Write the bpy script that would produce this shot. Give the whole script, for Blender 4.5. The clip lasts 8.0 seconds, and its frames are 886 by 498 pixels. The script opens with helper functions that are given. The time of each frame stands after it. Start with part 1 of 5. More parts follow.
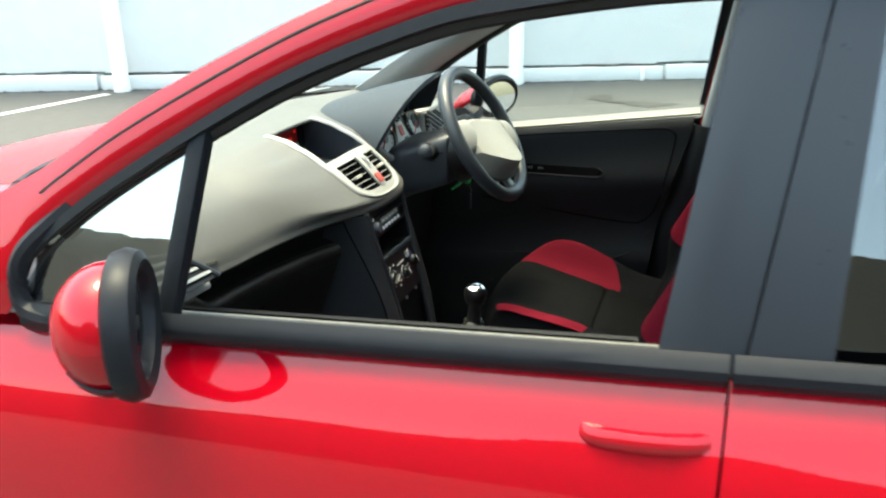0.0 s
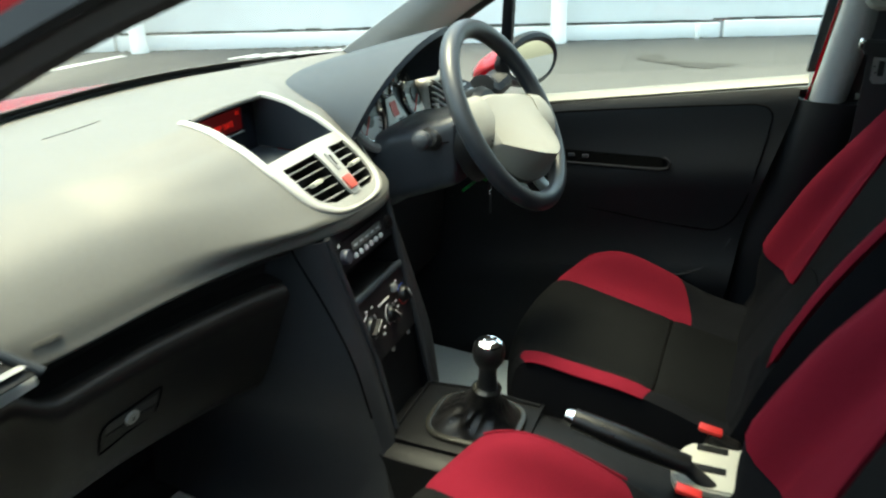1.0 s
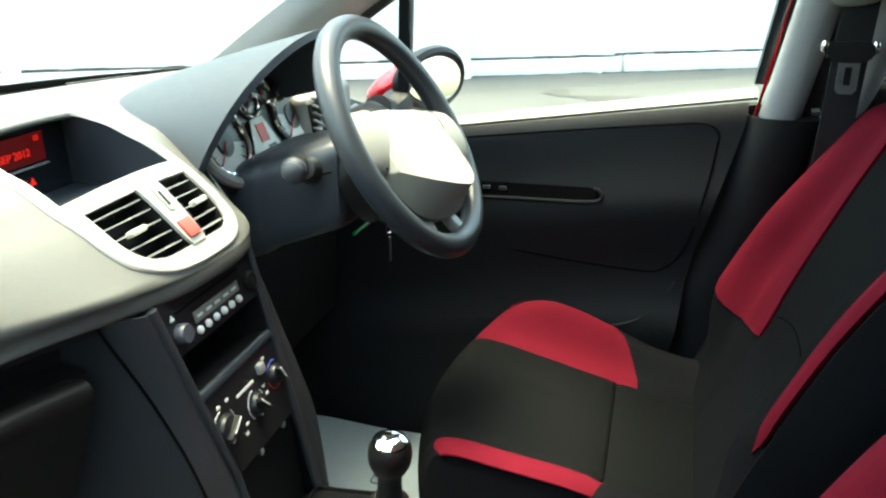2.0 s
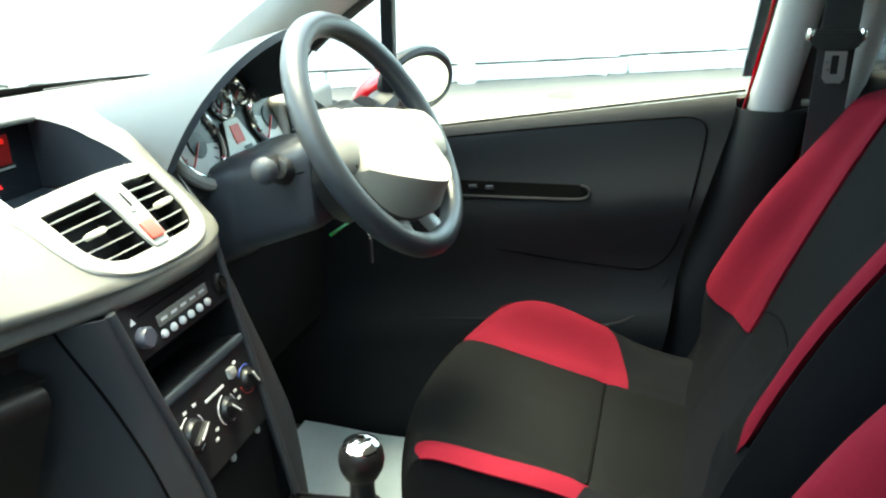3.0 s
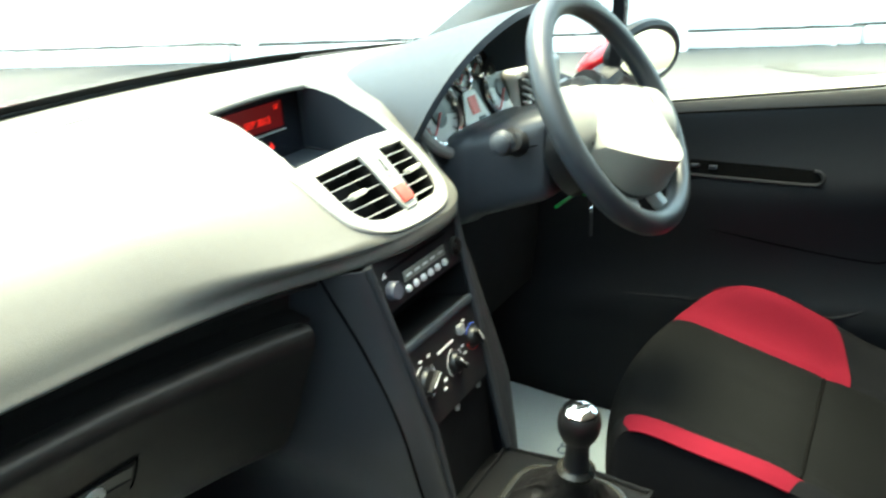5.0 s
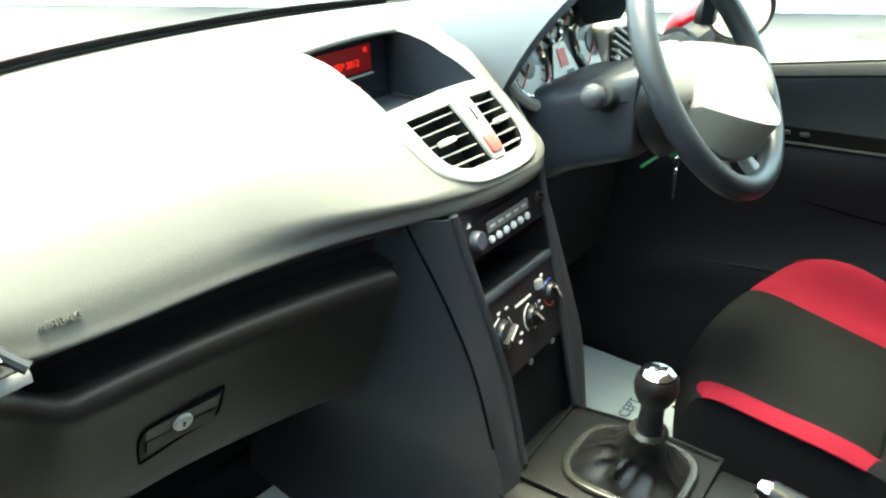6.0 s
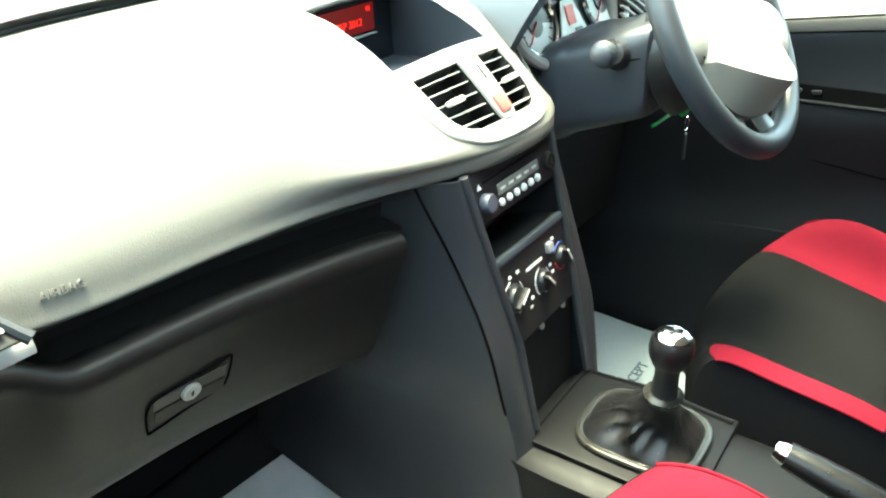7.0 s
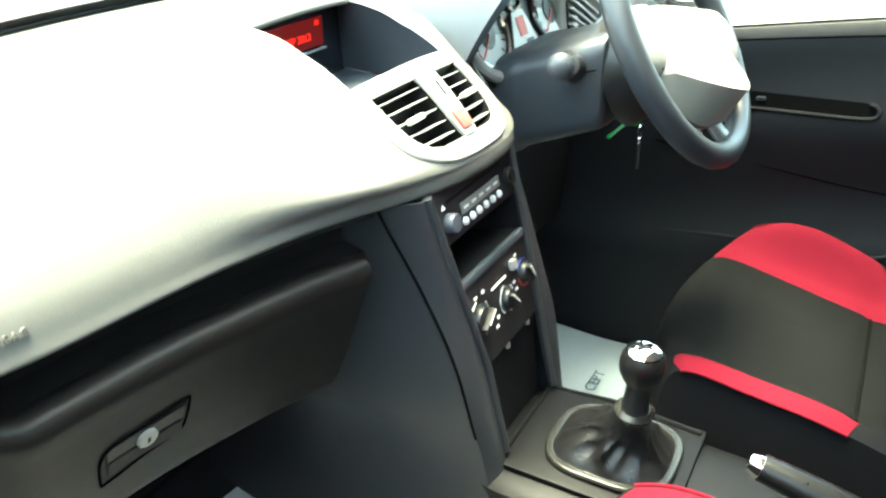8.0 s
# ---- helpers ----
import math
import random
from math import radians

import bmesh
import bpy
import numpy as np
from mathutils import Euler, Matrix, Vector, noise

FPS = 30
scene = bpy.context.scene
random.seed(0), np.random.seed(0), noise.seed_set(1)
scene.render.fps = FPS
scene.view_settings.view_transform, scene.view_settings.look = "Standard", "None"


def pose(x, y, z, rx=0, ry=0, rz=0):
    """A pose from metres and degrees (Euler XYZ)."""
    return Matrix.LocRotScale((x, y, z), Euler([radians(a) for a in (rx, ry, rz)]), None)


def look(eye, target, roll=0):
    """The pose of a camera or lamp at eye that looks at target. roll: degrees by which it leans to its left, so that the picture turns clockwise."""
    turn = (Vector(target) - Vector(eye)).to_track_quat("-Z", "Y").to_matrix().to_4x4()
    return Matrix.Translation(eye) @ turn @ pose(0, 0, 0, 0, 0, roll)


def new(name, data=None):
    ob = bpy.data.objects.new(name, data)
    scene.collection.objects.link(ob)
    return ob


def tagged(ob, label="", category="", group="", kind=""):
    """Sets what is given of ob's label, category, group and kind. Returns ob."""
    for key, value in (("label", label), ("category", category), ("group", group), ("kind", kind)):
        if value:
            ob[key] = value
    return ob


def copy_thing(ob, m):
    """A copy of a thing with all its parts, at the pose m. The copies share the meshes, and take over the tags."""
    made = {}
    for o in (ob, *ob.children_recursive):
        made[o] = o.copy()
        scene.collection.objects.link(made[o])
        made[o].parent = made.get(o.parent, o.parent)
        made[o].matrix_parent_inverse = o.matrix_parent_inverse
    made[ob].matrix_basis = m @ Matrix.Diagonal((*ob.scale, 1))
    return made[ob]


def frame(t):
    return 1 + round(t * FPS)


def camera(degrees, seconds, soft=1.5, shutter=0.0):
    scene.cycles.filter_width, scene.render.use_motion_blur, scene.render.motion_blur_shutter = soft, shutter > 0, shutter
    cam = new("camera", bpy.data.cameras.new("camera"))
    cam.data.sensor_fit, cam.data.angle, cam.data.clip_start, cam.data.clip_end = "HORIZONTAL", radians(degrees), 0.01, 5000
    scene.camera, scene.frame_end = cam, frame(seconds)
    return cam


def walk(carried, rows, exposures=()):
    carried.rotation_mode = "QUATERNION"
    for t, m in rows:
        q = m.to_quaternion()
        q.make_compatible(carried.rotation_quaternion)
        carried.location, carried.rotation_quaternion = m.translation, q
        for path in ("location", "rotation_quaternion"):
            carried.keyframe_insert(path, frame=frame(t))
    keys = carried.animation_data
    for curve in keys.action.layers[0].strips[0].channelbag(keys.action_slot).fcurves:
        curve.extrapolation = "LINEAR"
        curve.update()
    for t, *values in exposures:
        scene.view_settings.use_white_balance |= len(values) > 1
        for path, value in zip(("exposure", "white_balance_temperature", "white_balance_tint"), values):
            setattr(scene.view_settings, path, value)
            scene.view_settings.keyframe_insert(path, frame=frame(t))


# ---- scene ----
cam = camera(58.3, 8.0, soft=2.2, shutter=0.4)
PATH = [
    (0, (0.626, -1.455, 1.366), (0.014, 0.311, 0.657), -0.4),
    (0.2, (0.584, -1.346, 1.341), (-0.05, 0.414, 0.632), 0.1),
    (0.5, (0.548, -1.172, 1.335), (-0.139, 0.545, 0.574), 0.2),
    (1, (0.511, -0.944, 1.284), (-0.185, 0.753, 0.486), -1.2),
    (1.5, (0.426, -0.738, 1.225), (-0.083, 1.056, 0.504), 0.1),
    (3, (0.475, -0.645, 1.174), (-0.051, 1.155, 0.479), -1.8),
    (3.5, (0.477, -0.65, 1.181), (-0.102, 1.154, 0.542), -2.0),
    (4, (0.478, -0.66, 1.189), (-0.165, 1.124, 0.555), -2.0),
    (4.5, (0.464, -0.68, 1.202), (-0.363, 1.022, 0.554), -2.6),
    (5, (0.444, -0.696, 1.197), (-0.502, 0.894, 0.439), -2.8),
    (5.2, (0.44, -0.702, 1.194), (-0.553, 0.848, 0.413), -2.3),
    (6.3, (0.408, -0.712, 1.187), (-0.631, 0.756, 0.311), -1.4),
    (6.5, (0.405, -0.708, 1.184), (-0.619, 0.759, 0.289), -1.4),
    (7, (0.398, -0.705, 1.176), (-0.625, 0.745, 0.253), -2.0),
    (7.5, (0.397, -0.701, 1.174), (-0.612, 0.761, 0.256), -1.8),
    (8, (0.356, -0.692, 1.179), (-0.534, 0.848, 0.263), -1.6),
]


# exposure and white balance follow the clip
EXPOSURES = [(t, e, 8000, tint) for t, e, tint in ((0.0, 2.75, -9), (1.0, 2.74, -13), (1.7, 3.22, -13), (3.0, 4.08, -16), (3.5, 4.14, -16), (4.5, 4.0, -16), (5.2, 3.86, -16), (6.5, 4.43, -16), (8.0, 4.65, -16))]
walk(cam, [(t, look(eye, target, roll)) for t, eye, target, roll in PATH], EXPOSURES)

# ---- light ----
world = bpy.data.worlds.new("sky")
scene.world = world
world.use_nodes = True
wn = world.node_tree
sky = wn.nodes.new("ShaderNodeTexSky")
sky.sky_type = "NISHITA"
sky.sun_disc = False
sky.sun_elevation = radians(79)
sky.sun_rotation = radians(-68)
sky.dust_density = 3.0
sky.air_density = 1.0
wn.links.new(sky.outputs[0], wn.nodes["Background"].inputs[0])
wn.nodes["Background"].inputs[1].default_value = 0.14
sun_data = bpy.data.lights.new("sun", "SUN")
sun_data.energy = 1.0
sun_data.angle = radians(24)
sun_data.color = (1.0, 0.96, 0.9)
sun = new("sun", sun_data)
sun.matrix_world = look((-1.5, 0.6, 8.5), (0, 0, 0.5))

# ---- materials ----


def surface(name, base, rough=0.5, metal=0.0, var=0.12, scale=30.0, bump=0.0, bump_scale=400.0, coat=0.0, rough_var=0.08, stretch=(1, 1, 1), spec=0.5, mottle=3.0):
    """A procedural surface: two scales of colour variation, uneven roughness and fine relief."""
    m = bpy.data.materials.new(name)
    m.use_nodes = True
    nt = m.node_tree
    bsdf = nt.nodes["Principled BSDF"]
    co = nt.nodes.new("ShaderNodeTexCoord")
    mp = nt.nodes.new("ShaderNodeMapping")
    mp.inputs["Scale"].default_value = stretch
    nt.links.new(co.outputs["Object"], mp.inputs[0])

    def noise_node(s, detail):
        n = nt.nodes.new("ShaderNodeTexNoise")
        n.inputs["Scale"].default_value, n.inputs["Detail"].default_value = s, detail
        nt.links.new(mp.outputs[0], n.inputs["Vector"])
        return n

    big, fine = noise_node(mottle, 4), noise_node(scale, 6)
    add = nt.nodes.new("ShaderNodeMath")
    add.operation = "ADD"
    nt.links.new(big.outputs["Fac"], add.inputs[0])
    nt.links.new(fine.outputs["Fac"], add.inputs[1])
    ramp = nt.nodes.new("ShaderNodeMapRange")
    ramp.inputs["From Min"].default_value, ramp.inputs["From Max"].default_value = 0.6, 1.4
    ramp.inputs["To Min"].default_value, ramp.inputs["To Max"].default_value = 1 - var, 1 + var
    nt.links.new(add.outputs[0], ramp.inputs["Value"])
    mix = nt.nodes.new("ShaderNodeMix")
    mix.data_type, mix.blend_type = "RGBA", "MULTIPLY"
    mix.inputs["Factor"].default_value = 1.0
    mix.inputs["A"].default_value = (*base, 1)
    nt.links.new(ramp.outputs[0], mix.inputs["B"])
    nt.links.new(mix.outputs["Result"], bsdf.inputs["Base Color"])
    rr = nt.nodes.new("ShaderNodeMapRange")
    rr.inputs["To Min"].default_value, rr.inputs["To Max"].default_value = max(0.02, rough - rough_var), min(1, rough + rough_var)
    nt.links.new(fine.outputs["Fac"], rr.inputs["Value"])
    nt.links.new(rr.outputs[0], bsdf.inputs["Roughness"])
    bsdf.inputs["Metallic"].default_value = metal
    bsdf.inputs["Specular IOR Level"].default_value = spec
    bsdf.inputs["Coat Weight"].default_value = coat
    bsdf.inputs["Coat Roughness"].default_value = 0.012
    bsdf.inputs["Coat IOR"].default_value = 1.6
    if bump:
        grain = noise_node(bump_scale, 2)
        b = nt.nodes.new("ShaderNodeBump")
        b.inputs["Strength"].default_value, b.inputs["Distance"].default_value = bump, 0.001
        nt.links.new(grain.outputs["Fac"], b.inputs["Height"])
        nt.links.new(b.outputs[0], bsdf.inputs["Normal"])
    return m


def glass(name, tint=(0.95, 0.98, 0.97), mirror=0.05):
    """A thin pane: clear, with a mirror share that grows at a flat angle."""
    m = bpy.data.materials.new(name)
    m.use_nodes = True
    nt = m.node_tree
    out = nt.nodes["Material Output"]
    nt.nodes.remove(nt.nodes["Principled BSDF"])
    clear, gloss, mix, layer, power, share = (nt.nodes.new("ShaderNode" + k) for k in ("BsdfTransparent", "BsdfGlossy", "MixShader", "LayerWeight", "Math", "Math"))
    clear.inputs[0].default_value = (*tint, 1)
    gloss.inputs["Roughness"].default_value = 0.01
    layer.inputs["Blend"].default_value = 0.5
    power.operation, power.inputs[1].default_value = "POWER", 5.0
    share.operation, share.inputs[1].default_value, share.inputs[2].default_value = "MULTIPLY_ADD", 0.9, mirror
    nt.links.new(layer.outputs["Facing"], power.inputs[0])
    nt.links.new(power.outputs[0], share.inputs[0])
    nt.links.new(share.outputs[0], mix.inputs[0])
    nt.links.new(clear.outputs[0], mix.inputs[1])
    nt.links.new(gloss.outputs[0], mix.inputs[2])
    nt.links.new(mix.outputs[0], out.inputs[0])
    return m


def glow(name, base, strength):
    m = surface(name, base, 0.4)
    b = m.node_tree.nodes["Principled BSDF"]
    b.inputs["Emission Color"].default_value = (*base, 1)
    b.inputs["Emission Strength"].default_value = strength
    return m


PAINT = surface("red_car_paint", (0.34, 0.0008, 0.0095), 0.4, 0.0, 0.05, 60, 0, coat=0.9, rough_var=0.03, spec=0.0)
BLACK_TRIM = surface("black_exterior_trim", (0.013, 0.0145, 0.018), 0.40, 0, 0.15, 80, 0.1, 900, spec=0.15)
PILLAR = surface("gloss_black_pillar", (0.016, 0.019, 0.026), 0.28, 0, 0.03, 40, 0.0, 500, rough_var=0.015)
RUBBER = surface("black_rubber", (0.018, 0.018, 0.019), 0.65, 0, 0.15, 60, 0.2, 500)
PAD = surface("grained_taupe_dash_plastic", (0.108, 0.105, 0.094), 0.46, 0, 0.06, 120, 0.35, 900, rough_var=0.06)
HOOD = surface("slate_grey_binnacle_plastic", (0.037, 0.045, 0.055), 0.52, 0, 0.06, 120, 0.3, 900, spec=0.25)
LOWER = surface("dark_lower_dash_plastic", (0.0120, 0.0108, 0.0100), 0.42, 0, 0.12, 90, 0.3, 800, spec=0.20)
CONSOLE = surface("charcoal_console_plastic", (0.027, 0.029, 0.033), 0.42, 0, 0.1, 90, 0.25, 900)
FASCIA = surface("matt_black_fascia", (0.012, 0.0125, 0.0135), 0.4, 0, 0.1, 90, 0.15, 900)
SILVER = surface("satin_silver_trim", (0.37, 0.36, 0.33), 0.38, 0.25, 0.04, 150, 0.05, 700)
DEEP = surface("black_joints_and_recess_shade", (0.003, 0.003, 0.003), 0.8, 0, 0.1, spec=0.03)
VENT_DARK = surface("vent_black", (0.008, 0.008, 0.0085), 0.5, 0, 0.1, spec=0.2)
SLAT = surface("vent_slat_plastic", (0.30, 0.30, 0.29), 0.35, 0, 0.1)
CHROME = surface("chrome", (0.85, 0.85, 0.85), 0.08, 1.0, 0.03, rough_var=0.03)
MIRROR = surface("mirror_glass", (0.9, 0.9, 0.9), 0.015, 1.0, 0.01, rough_var=0.005)
SCREEN = surface("dark_display_glass", (0.014, 0.016, 0.02), 0.12, 0, 0.05)
LCD = glow("red_lcd_backlight", (0.03, 0.001, 0.0015), 0.20)
LCD_TEXT = glow("red_lcd_characters", (0.8, 0.02, 0.02), 0.07)
RED_FABRIC = surface("red_seat_fabric", (0.120, 0.0055, 0.0150), 0.85, 0, 0.12, 500, 0.5, 1500, spec=0.06)
GREY_FABRIC = surface("charcoal_seat_fabric", (0.0050, 0.0053, 0.0056), 0.9, 0, 0.18, 500, 0.6, 1500, spec=0.06)
BLACK_FABRIC = surface("black_seat_fabric", (0.0055, 0.0058, 0.0072), 0.85, 0, 0.15, 500, 0.5, 1500, spec=0.06)
DOOR_CARD = surface("black_door_card_plastic", (0.0095, 0.0100, 0.0115), 0.55, 0, 0.12, 70, 0.4, 700, spec=0.22)
SILL = surface("pale_grey_door_top_trim", (0.19, 0.184, 0.160), 0.45, 0, 0.05, 100, 0.2, 800)
PILLAR_TRIM = surface("light_grey_pillar_trim", (0.40, 0.425, 0.44), 0.55, 0, 0.05, 100, 0.25, 900)
MID_TRIM = surface("grey_middle_pillar_trim", (0.36, 0.365, 0.365), 0.55, 0, 0.05, 100, 0.25, 900)
LINING = surface("pale_headlining_cloth", (0.5, 0.49, 0.46), 0.9, 0, 0.06, 300, 0.2, 900)
CARPET = surface("black_carpet", (0.012, 0.012, 0.013), 0.95, 0, 0.3, 300, 0.6, 900)
PAPER = surface("pale_blue_grey_paper_mat", (0.31, 0.37, 0.40), 0.7, 0, 0.05, 20, 0.2, 60)
INK = surface("dark_blue_ink", (0.03, 0.06, 0.10), 0.7)
WHEEL_GRIP = surface("slate_steering_wheel_rubber", (0.024, 0.028, 0.034), 0.36, 0, 0.04, 120, 0.08, 1500, rough_var=0.02)
COWL = surface("slate_column_plastic", (0.038, 0.042, 0.049), 0.36, 0, 0.08, 90, 0.25, 900)
HUB = surface("taupe_airbag_cover", (0.27, 0.262, 0.232), 0.45, 0, 0.05, 120, 0.3, 900)
LEATHER = surface("black_gaiter_leather", (0.0060, 0.0060, 0.0068), 0.30, 0, 0.12, 150, 0.35, 600, spec=0.5)
TUNNEL = surface("black_tunnel_plastic", (0.0050, 0.0052, 0.0060), 0.42, 0, 0.1, 90, 0.25, 900, spec=0.12)
RING = surface("dark_satin_metal", (0.035, 0.035, 0.033), 0.24, 0.6)
CREAM = surface("cream_plastic", (0.48, 0.465, 0.39), 0.45, 0, 0.05)
RED_PLASTIC = surface("red_button_plastic", (0.55, 0.03, 0.03), 0.35)
HAZARD = surface("pale_red_hazard_button", (0.42, 0.07, 0.055), 0.4)
WHITE_MARK = surface("white_print", (0.7, 0.7, 0.68), 0.5)
GREEN = surface("green_key_tag", (0.02, 0.55, 0.10), 0.45)
BELT = surface("black_seat_belt_webbing", (0.016, 0.017, 0.020), 0.6, 0, 0.15, 300, 0.5, 1200)
ASPHALT = surface("grey_worn_asphalt", (0.066, 0.066, 0.067), 0.85, 0, 0.28, 9, 0.8, 90, mottle=0.5)
WALL_PAINT = surface("white_painted_wall", (0.86, 0.86, 0.84), 0.7, 0, 0.05, 5, 0.3, 60, mottle=0.7)
LINE_PAINT = surface("worn_white_road_paint", (0.62, 0.62, 0.60), 0.75, 0, 0.2, 12, 0.4, 120)
TYRE = surface("tyre_rubber", (0.02, 0.02, 0.02), 0.8)
ALLOY = surface("silver_wheel_alloy", (0.55, 0.55, 0.56), 0.3, 0.9)
CLEAR = glass("clear_glass")
TINTED = glass("dark_tinted_glass", (0.30, 0.33, 0.34), 0.22)
QUARTER = glass("quarter_light_glass", (0.42, 0.45, 0.45), 0.55)

# ---- mesh helpers ----


def part(name, bm, material, parent=None, label="", smooth=True, kind=""):
    """Links a bmesh, in world coordinates, as one mesh object under a thing or a part."""
    bmesh.ops.recalc_face_normals(bm, faces=bm.faces)
    me = bpy.data.meshes.new(name)
    bm.to_mesh(me)
    bm.free()
    me.materials.append(material)
    if smooth:
        me.shade_smooth()
        me.set_sharp_from_angle(angle=radians(38))
    ob = new(name, me)
    if parent is not None:
        ob.parent = parent
        if parent.type == "EMPTY":
            ob.matrix_parent_inverse = Matrix.Translation(parent.location).inverted()
    return tagged(ob, label, kind=kind)


def thing(name, place, label, category, group=""):
    e = new(name)
    e.empty_display_size = 0.05
    e.location = place
    return tagged(e, label, category, group)


def catmull(points, n=8, closed=False):
    """A smooth line through control points."""
    p = [Vector(q) for q in points]
    k = len(p)
    out = []
    for i in range(k if closed else k - 1):
        a, b, c, d = (p[(i + j) % k] if closed else p[min(max(i + j, 0), k - 1)] for j in (-1, 0, 1, 2))
        for s in range(n):
            t = s / n
            out.append(0.5 * (2 * b + (c - a) * t + (2 * a - 5 * b + 4 * c - d) * t * t + (3 * b - a - 3 * c + d) * t ** 3))
    if not closed:
        out.append(p[-1])
    return out


def rings(list_of_rings, closed=True, caps=True, bm=None):
    """Skin a row of rings of equal length."""
    bm = bm or bmesh.new()
    vs = [[bm.verts.new(q) for q in r] for r in list_of_rings]
    n = len(vs[0])
    for a, b in zip(vs, vs[1:]):
        for i in range(n if closed else n - 1):
            j = (i + 1) % n
            bm.faces.new((a[i], a[j], b[j], b[i]))
    if caps and closed:
        bm.faces.new(vs[0][::-1])
        bm.faces.new(vs[-1])
    return bm


def tube(points, r, seg=10, closed=False, flat=1.0, up=(0, 0, 1), bm=None, taper=None):
    """A round or flattened bar along a line; flat: its height against its width."""
    pts = [Vector(p) for p in points]
    n = len(pts)
    rs = []
    for i, p in enumerate(pts):
        a, b = (pts[i - 1], pts[(i + 1) % n]) if closed else (pts[max(i - 1, 0)], pts[min(i + 1, n - 1)])
        t = (b - a).normalized()
        side = t.cross(Vector(up))
        side = side.normalized() if side.length > 1e-4 else t.orthogonal().normalized()
        w = side.cross(t).normalized()
        k = r * (taper(i / (n - 1)) if taper else 1)
        rs.append([p + side * (k * math.cos(2 * math.pi * s / seg)) + w * (k * flat * math.sin(2 * math.pi * s / seg)) for s in range(seg)])
    if closed:
        rs.append(rs[0])
        bm = rings(rs, True, False, bm)
        bmesh.ops.remove_doubles(bm, verts=bm.verts, dist=1e-6)
        return bm
    return rings(rs, True, True, bm)


def box(c, size, rot=(0, 0, 0), bevel=0.003, seg=2, bm=None, m=None):
    """A bevelled block; rot in degrees."""
    b = bmesh.new()
    bmesh.ops.create_cube(b, size=1)
    bmesh.ops.scale(b, vec=size, verts=b.verts)
    if bevel:
        bmesh.ops.bevel(b, geom=b.edges[:], offset=min(bevel, min(size) * 0.45), segments=seg, affect="EDGES", profile=0.6)
    mat = m if m is not None else pose(*c, *rot)
    bmesh.ops.transform(b, matrix=mat, verts=b.verts)
    if bm is None:
        return b
    me = bpy.data.meshes.new("tmp")
    b.to_mesh(me)
    b.free()
    bm.from_mesh(me)
    bpy.data.meshes.remove(me)
    return bm


def disc(c, axis, profile, seg=32, bm=None):
    """A turned piece: profile is a row of (radius, height along the axis)."""
    z = Vector(axis).normalized()
    x = z.orthogonal().normalized()
    y = z.cross(x)
    c = Vector(c)
    rs = [[c + z * h + (x * math.cos(a) + y * math.sin(a)) * max(r, 1e-4) for a in (2 * math.pi * i / seg for i in range(seg))] for r, h in profile]
    return rings(rs, True, True, bm)


def sheet(f, us, vs, thick=0.0, keep=None):
    """A surface f(u, v) over two rows of parameters, made solid by thick along its normals."""
    bm = bmesh.new()
    g = [[bm.verts.new(f(u, v)) for v in vs] for u in us]
    for i in range(len(us) - 1):
        for j in range(len(vs) - 1):
            if keep is None or keep((us[i] + us[i + 1]) / 2, (vs[j] + vs[j + 1]) / 2):
                bm.faces.new((g[i][j], g[i + 1][j], g[i + 1][j + 1], g[i][j + 1]))
    loose = [v for v in bm.verts if not v.link_faces]
    bmesh.ops.delete(bm, geom=loose, context="VERTS")
    if thick:
        bm.normal_update()
        bmesh.ops.solidify(bm, geom=bm.faces[:], thickness=thick)
    return bm


def plate(points, offset, bevel=0.0):
    """A flat outline given thickness by an offset vector."""
    bm = bmesh.new()
    f = bm.faces.new([bm.verts.new(p) for p in points])
    ext = bmesh.ops.extrude_face_region(bm, geom=[f])
    bmesh.ops.translate(bm, vec=offset, verts=[v for v in ext["geom"] if isinstance(v, bmesh.types.BMVert)])
    if bevel:
        bmesh.ops.bevel(bm, geom=bm.edges[:], offset=bevel, segments=2, affect="EDGES")
    return bm


def lin(a, b, n):
    return [a + (b - a) * i / (n - 1) for i in range(n)]


def curve(table):
    """Smooth interpolation of a small table of (x, y)."""
    xs, ys = [p[0] for p in table], [p[1] for p in table]

    def f(x):
        if x <= xs[0]:
            return ys[0]
        if x >= xs[-1]:
            return ys[-1]
        i = max(k for k in range(len(xs)) if xs[k] <= x)
        i = min(i, len(xs) - 2)

        def slope(k):
            a, b = max(k - 1, 0), min(k + 1, len(xs) - 1)
            return (ys[b] - ys[a]) / (xs[b] - xs[a])

        h = xs[i + 1] - xs[i]
        t = (x - xs[i]) / h
        return (2 * t ** 3 - 3 * t * t + 1) * ys[i] + (t ** 3 - 2 * t * t + t) * h * slope(i) + (3 * t * t - 2 * t ** 3) * ys[i + 1] + (t ** 3 - t * t) * h * slope(i + 1)

    return f


def smooth(a, b, x):
    t = min(max((x - a) / (b - a), 0), 1)
    return t * t * (3 - 2 * t)


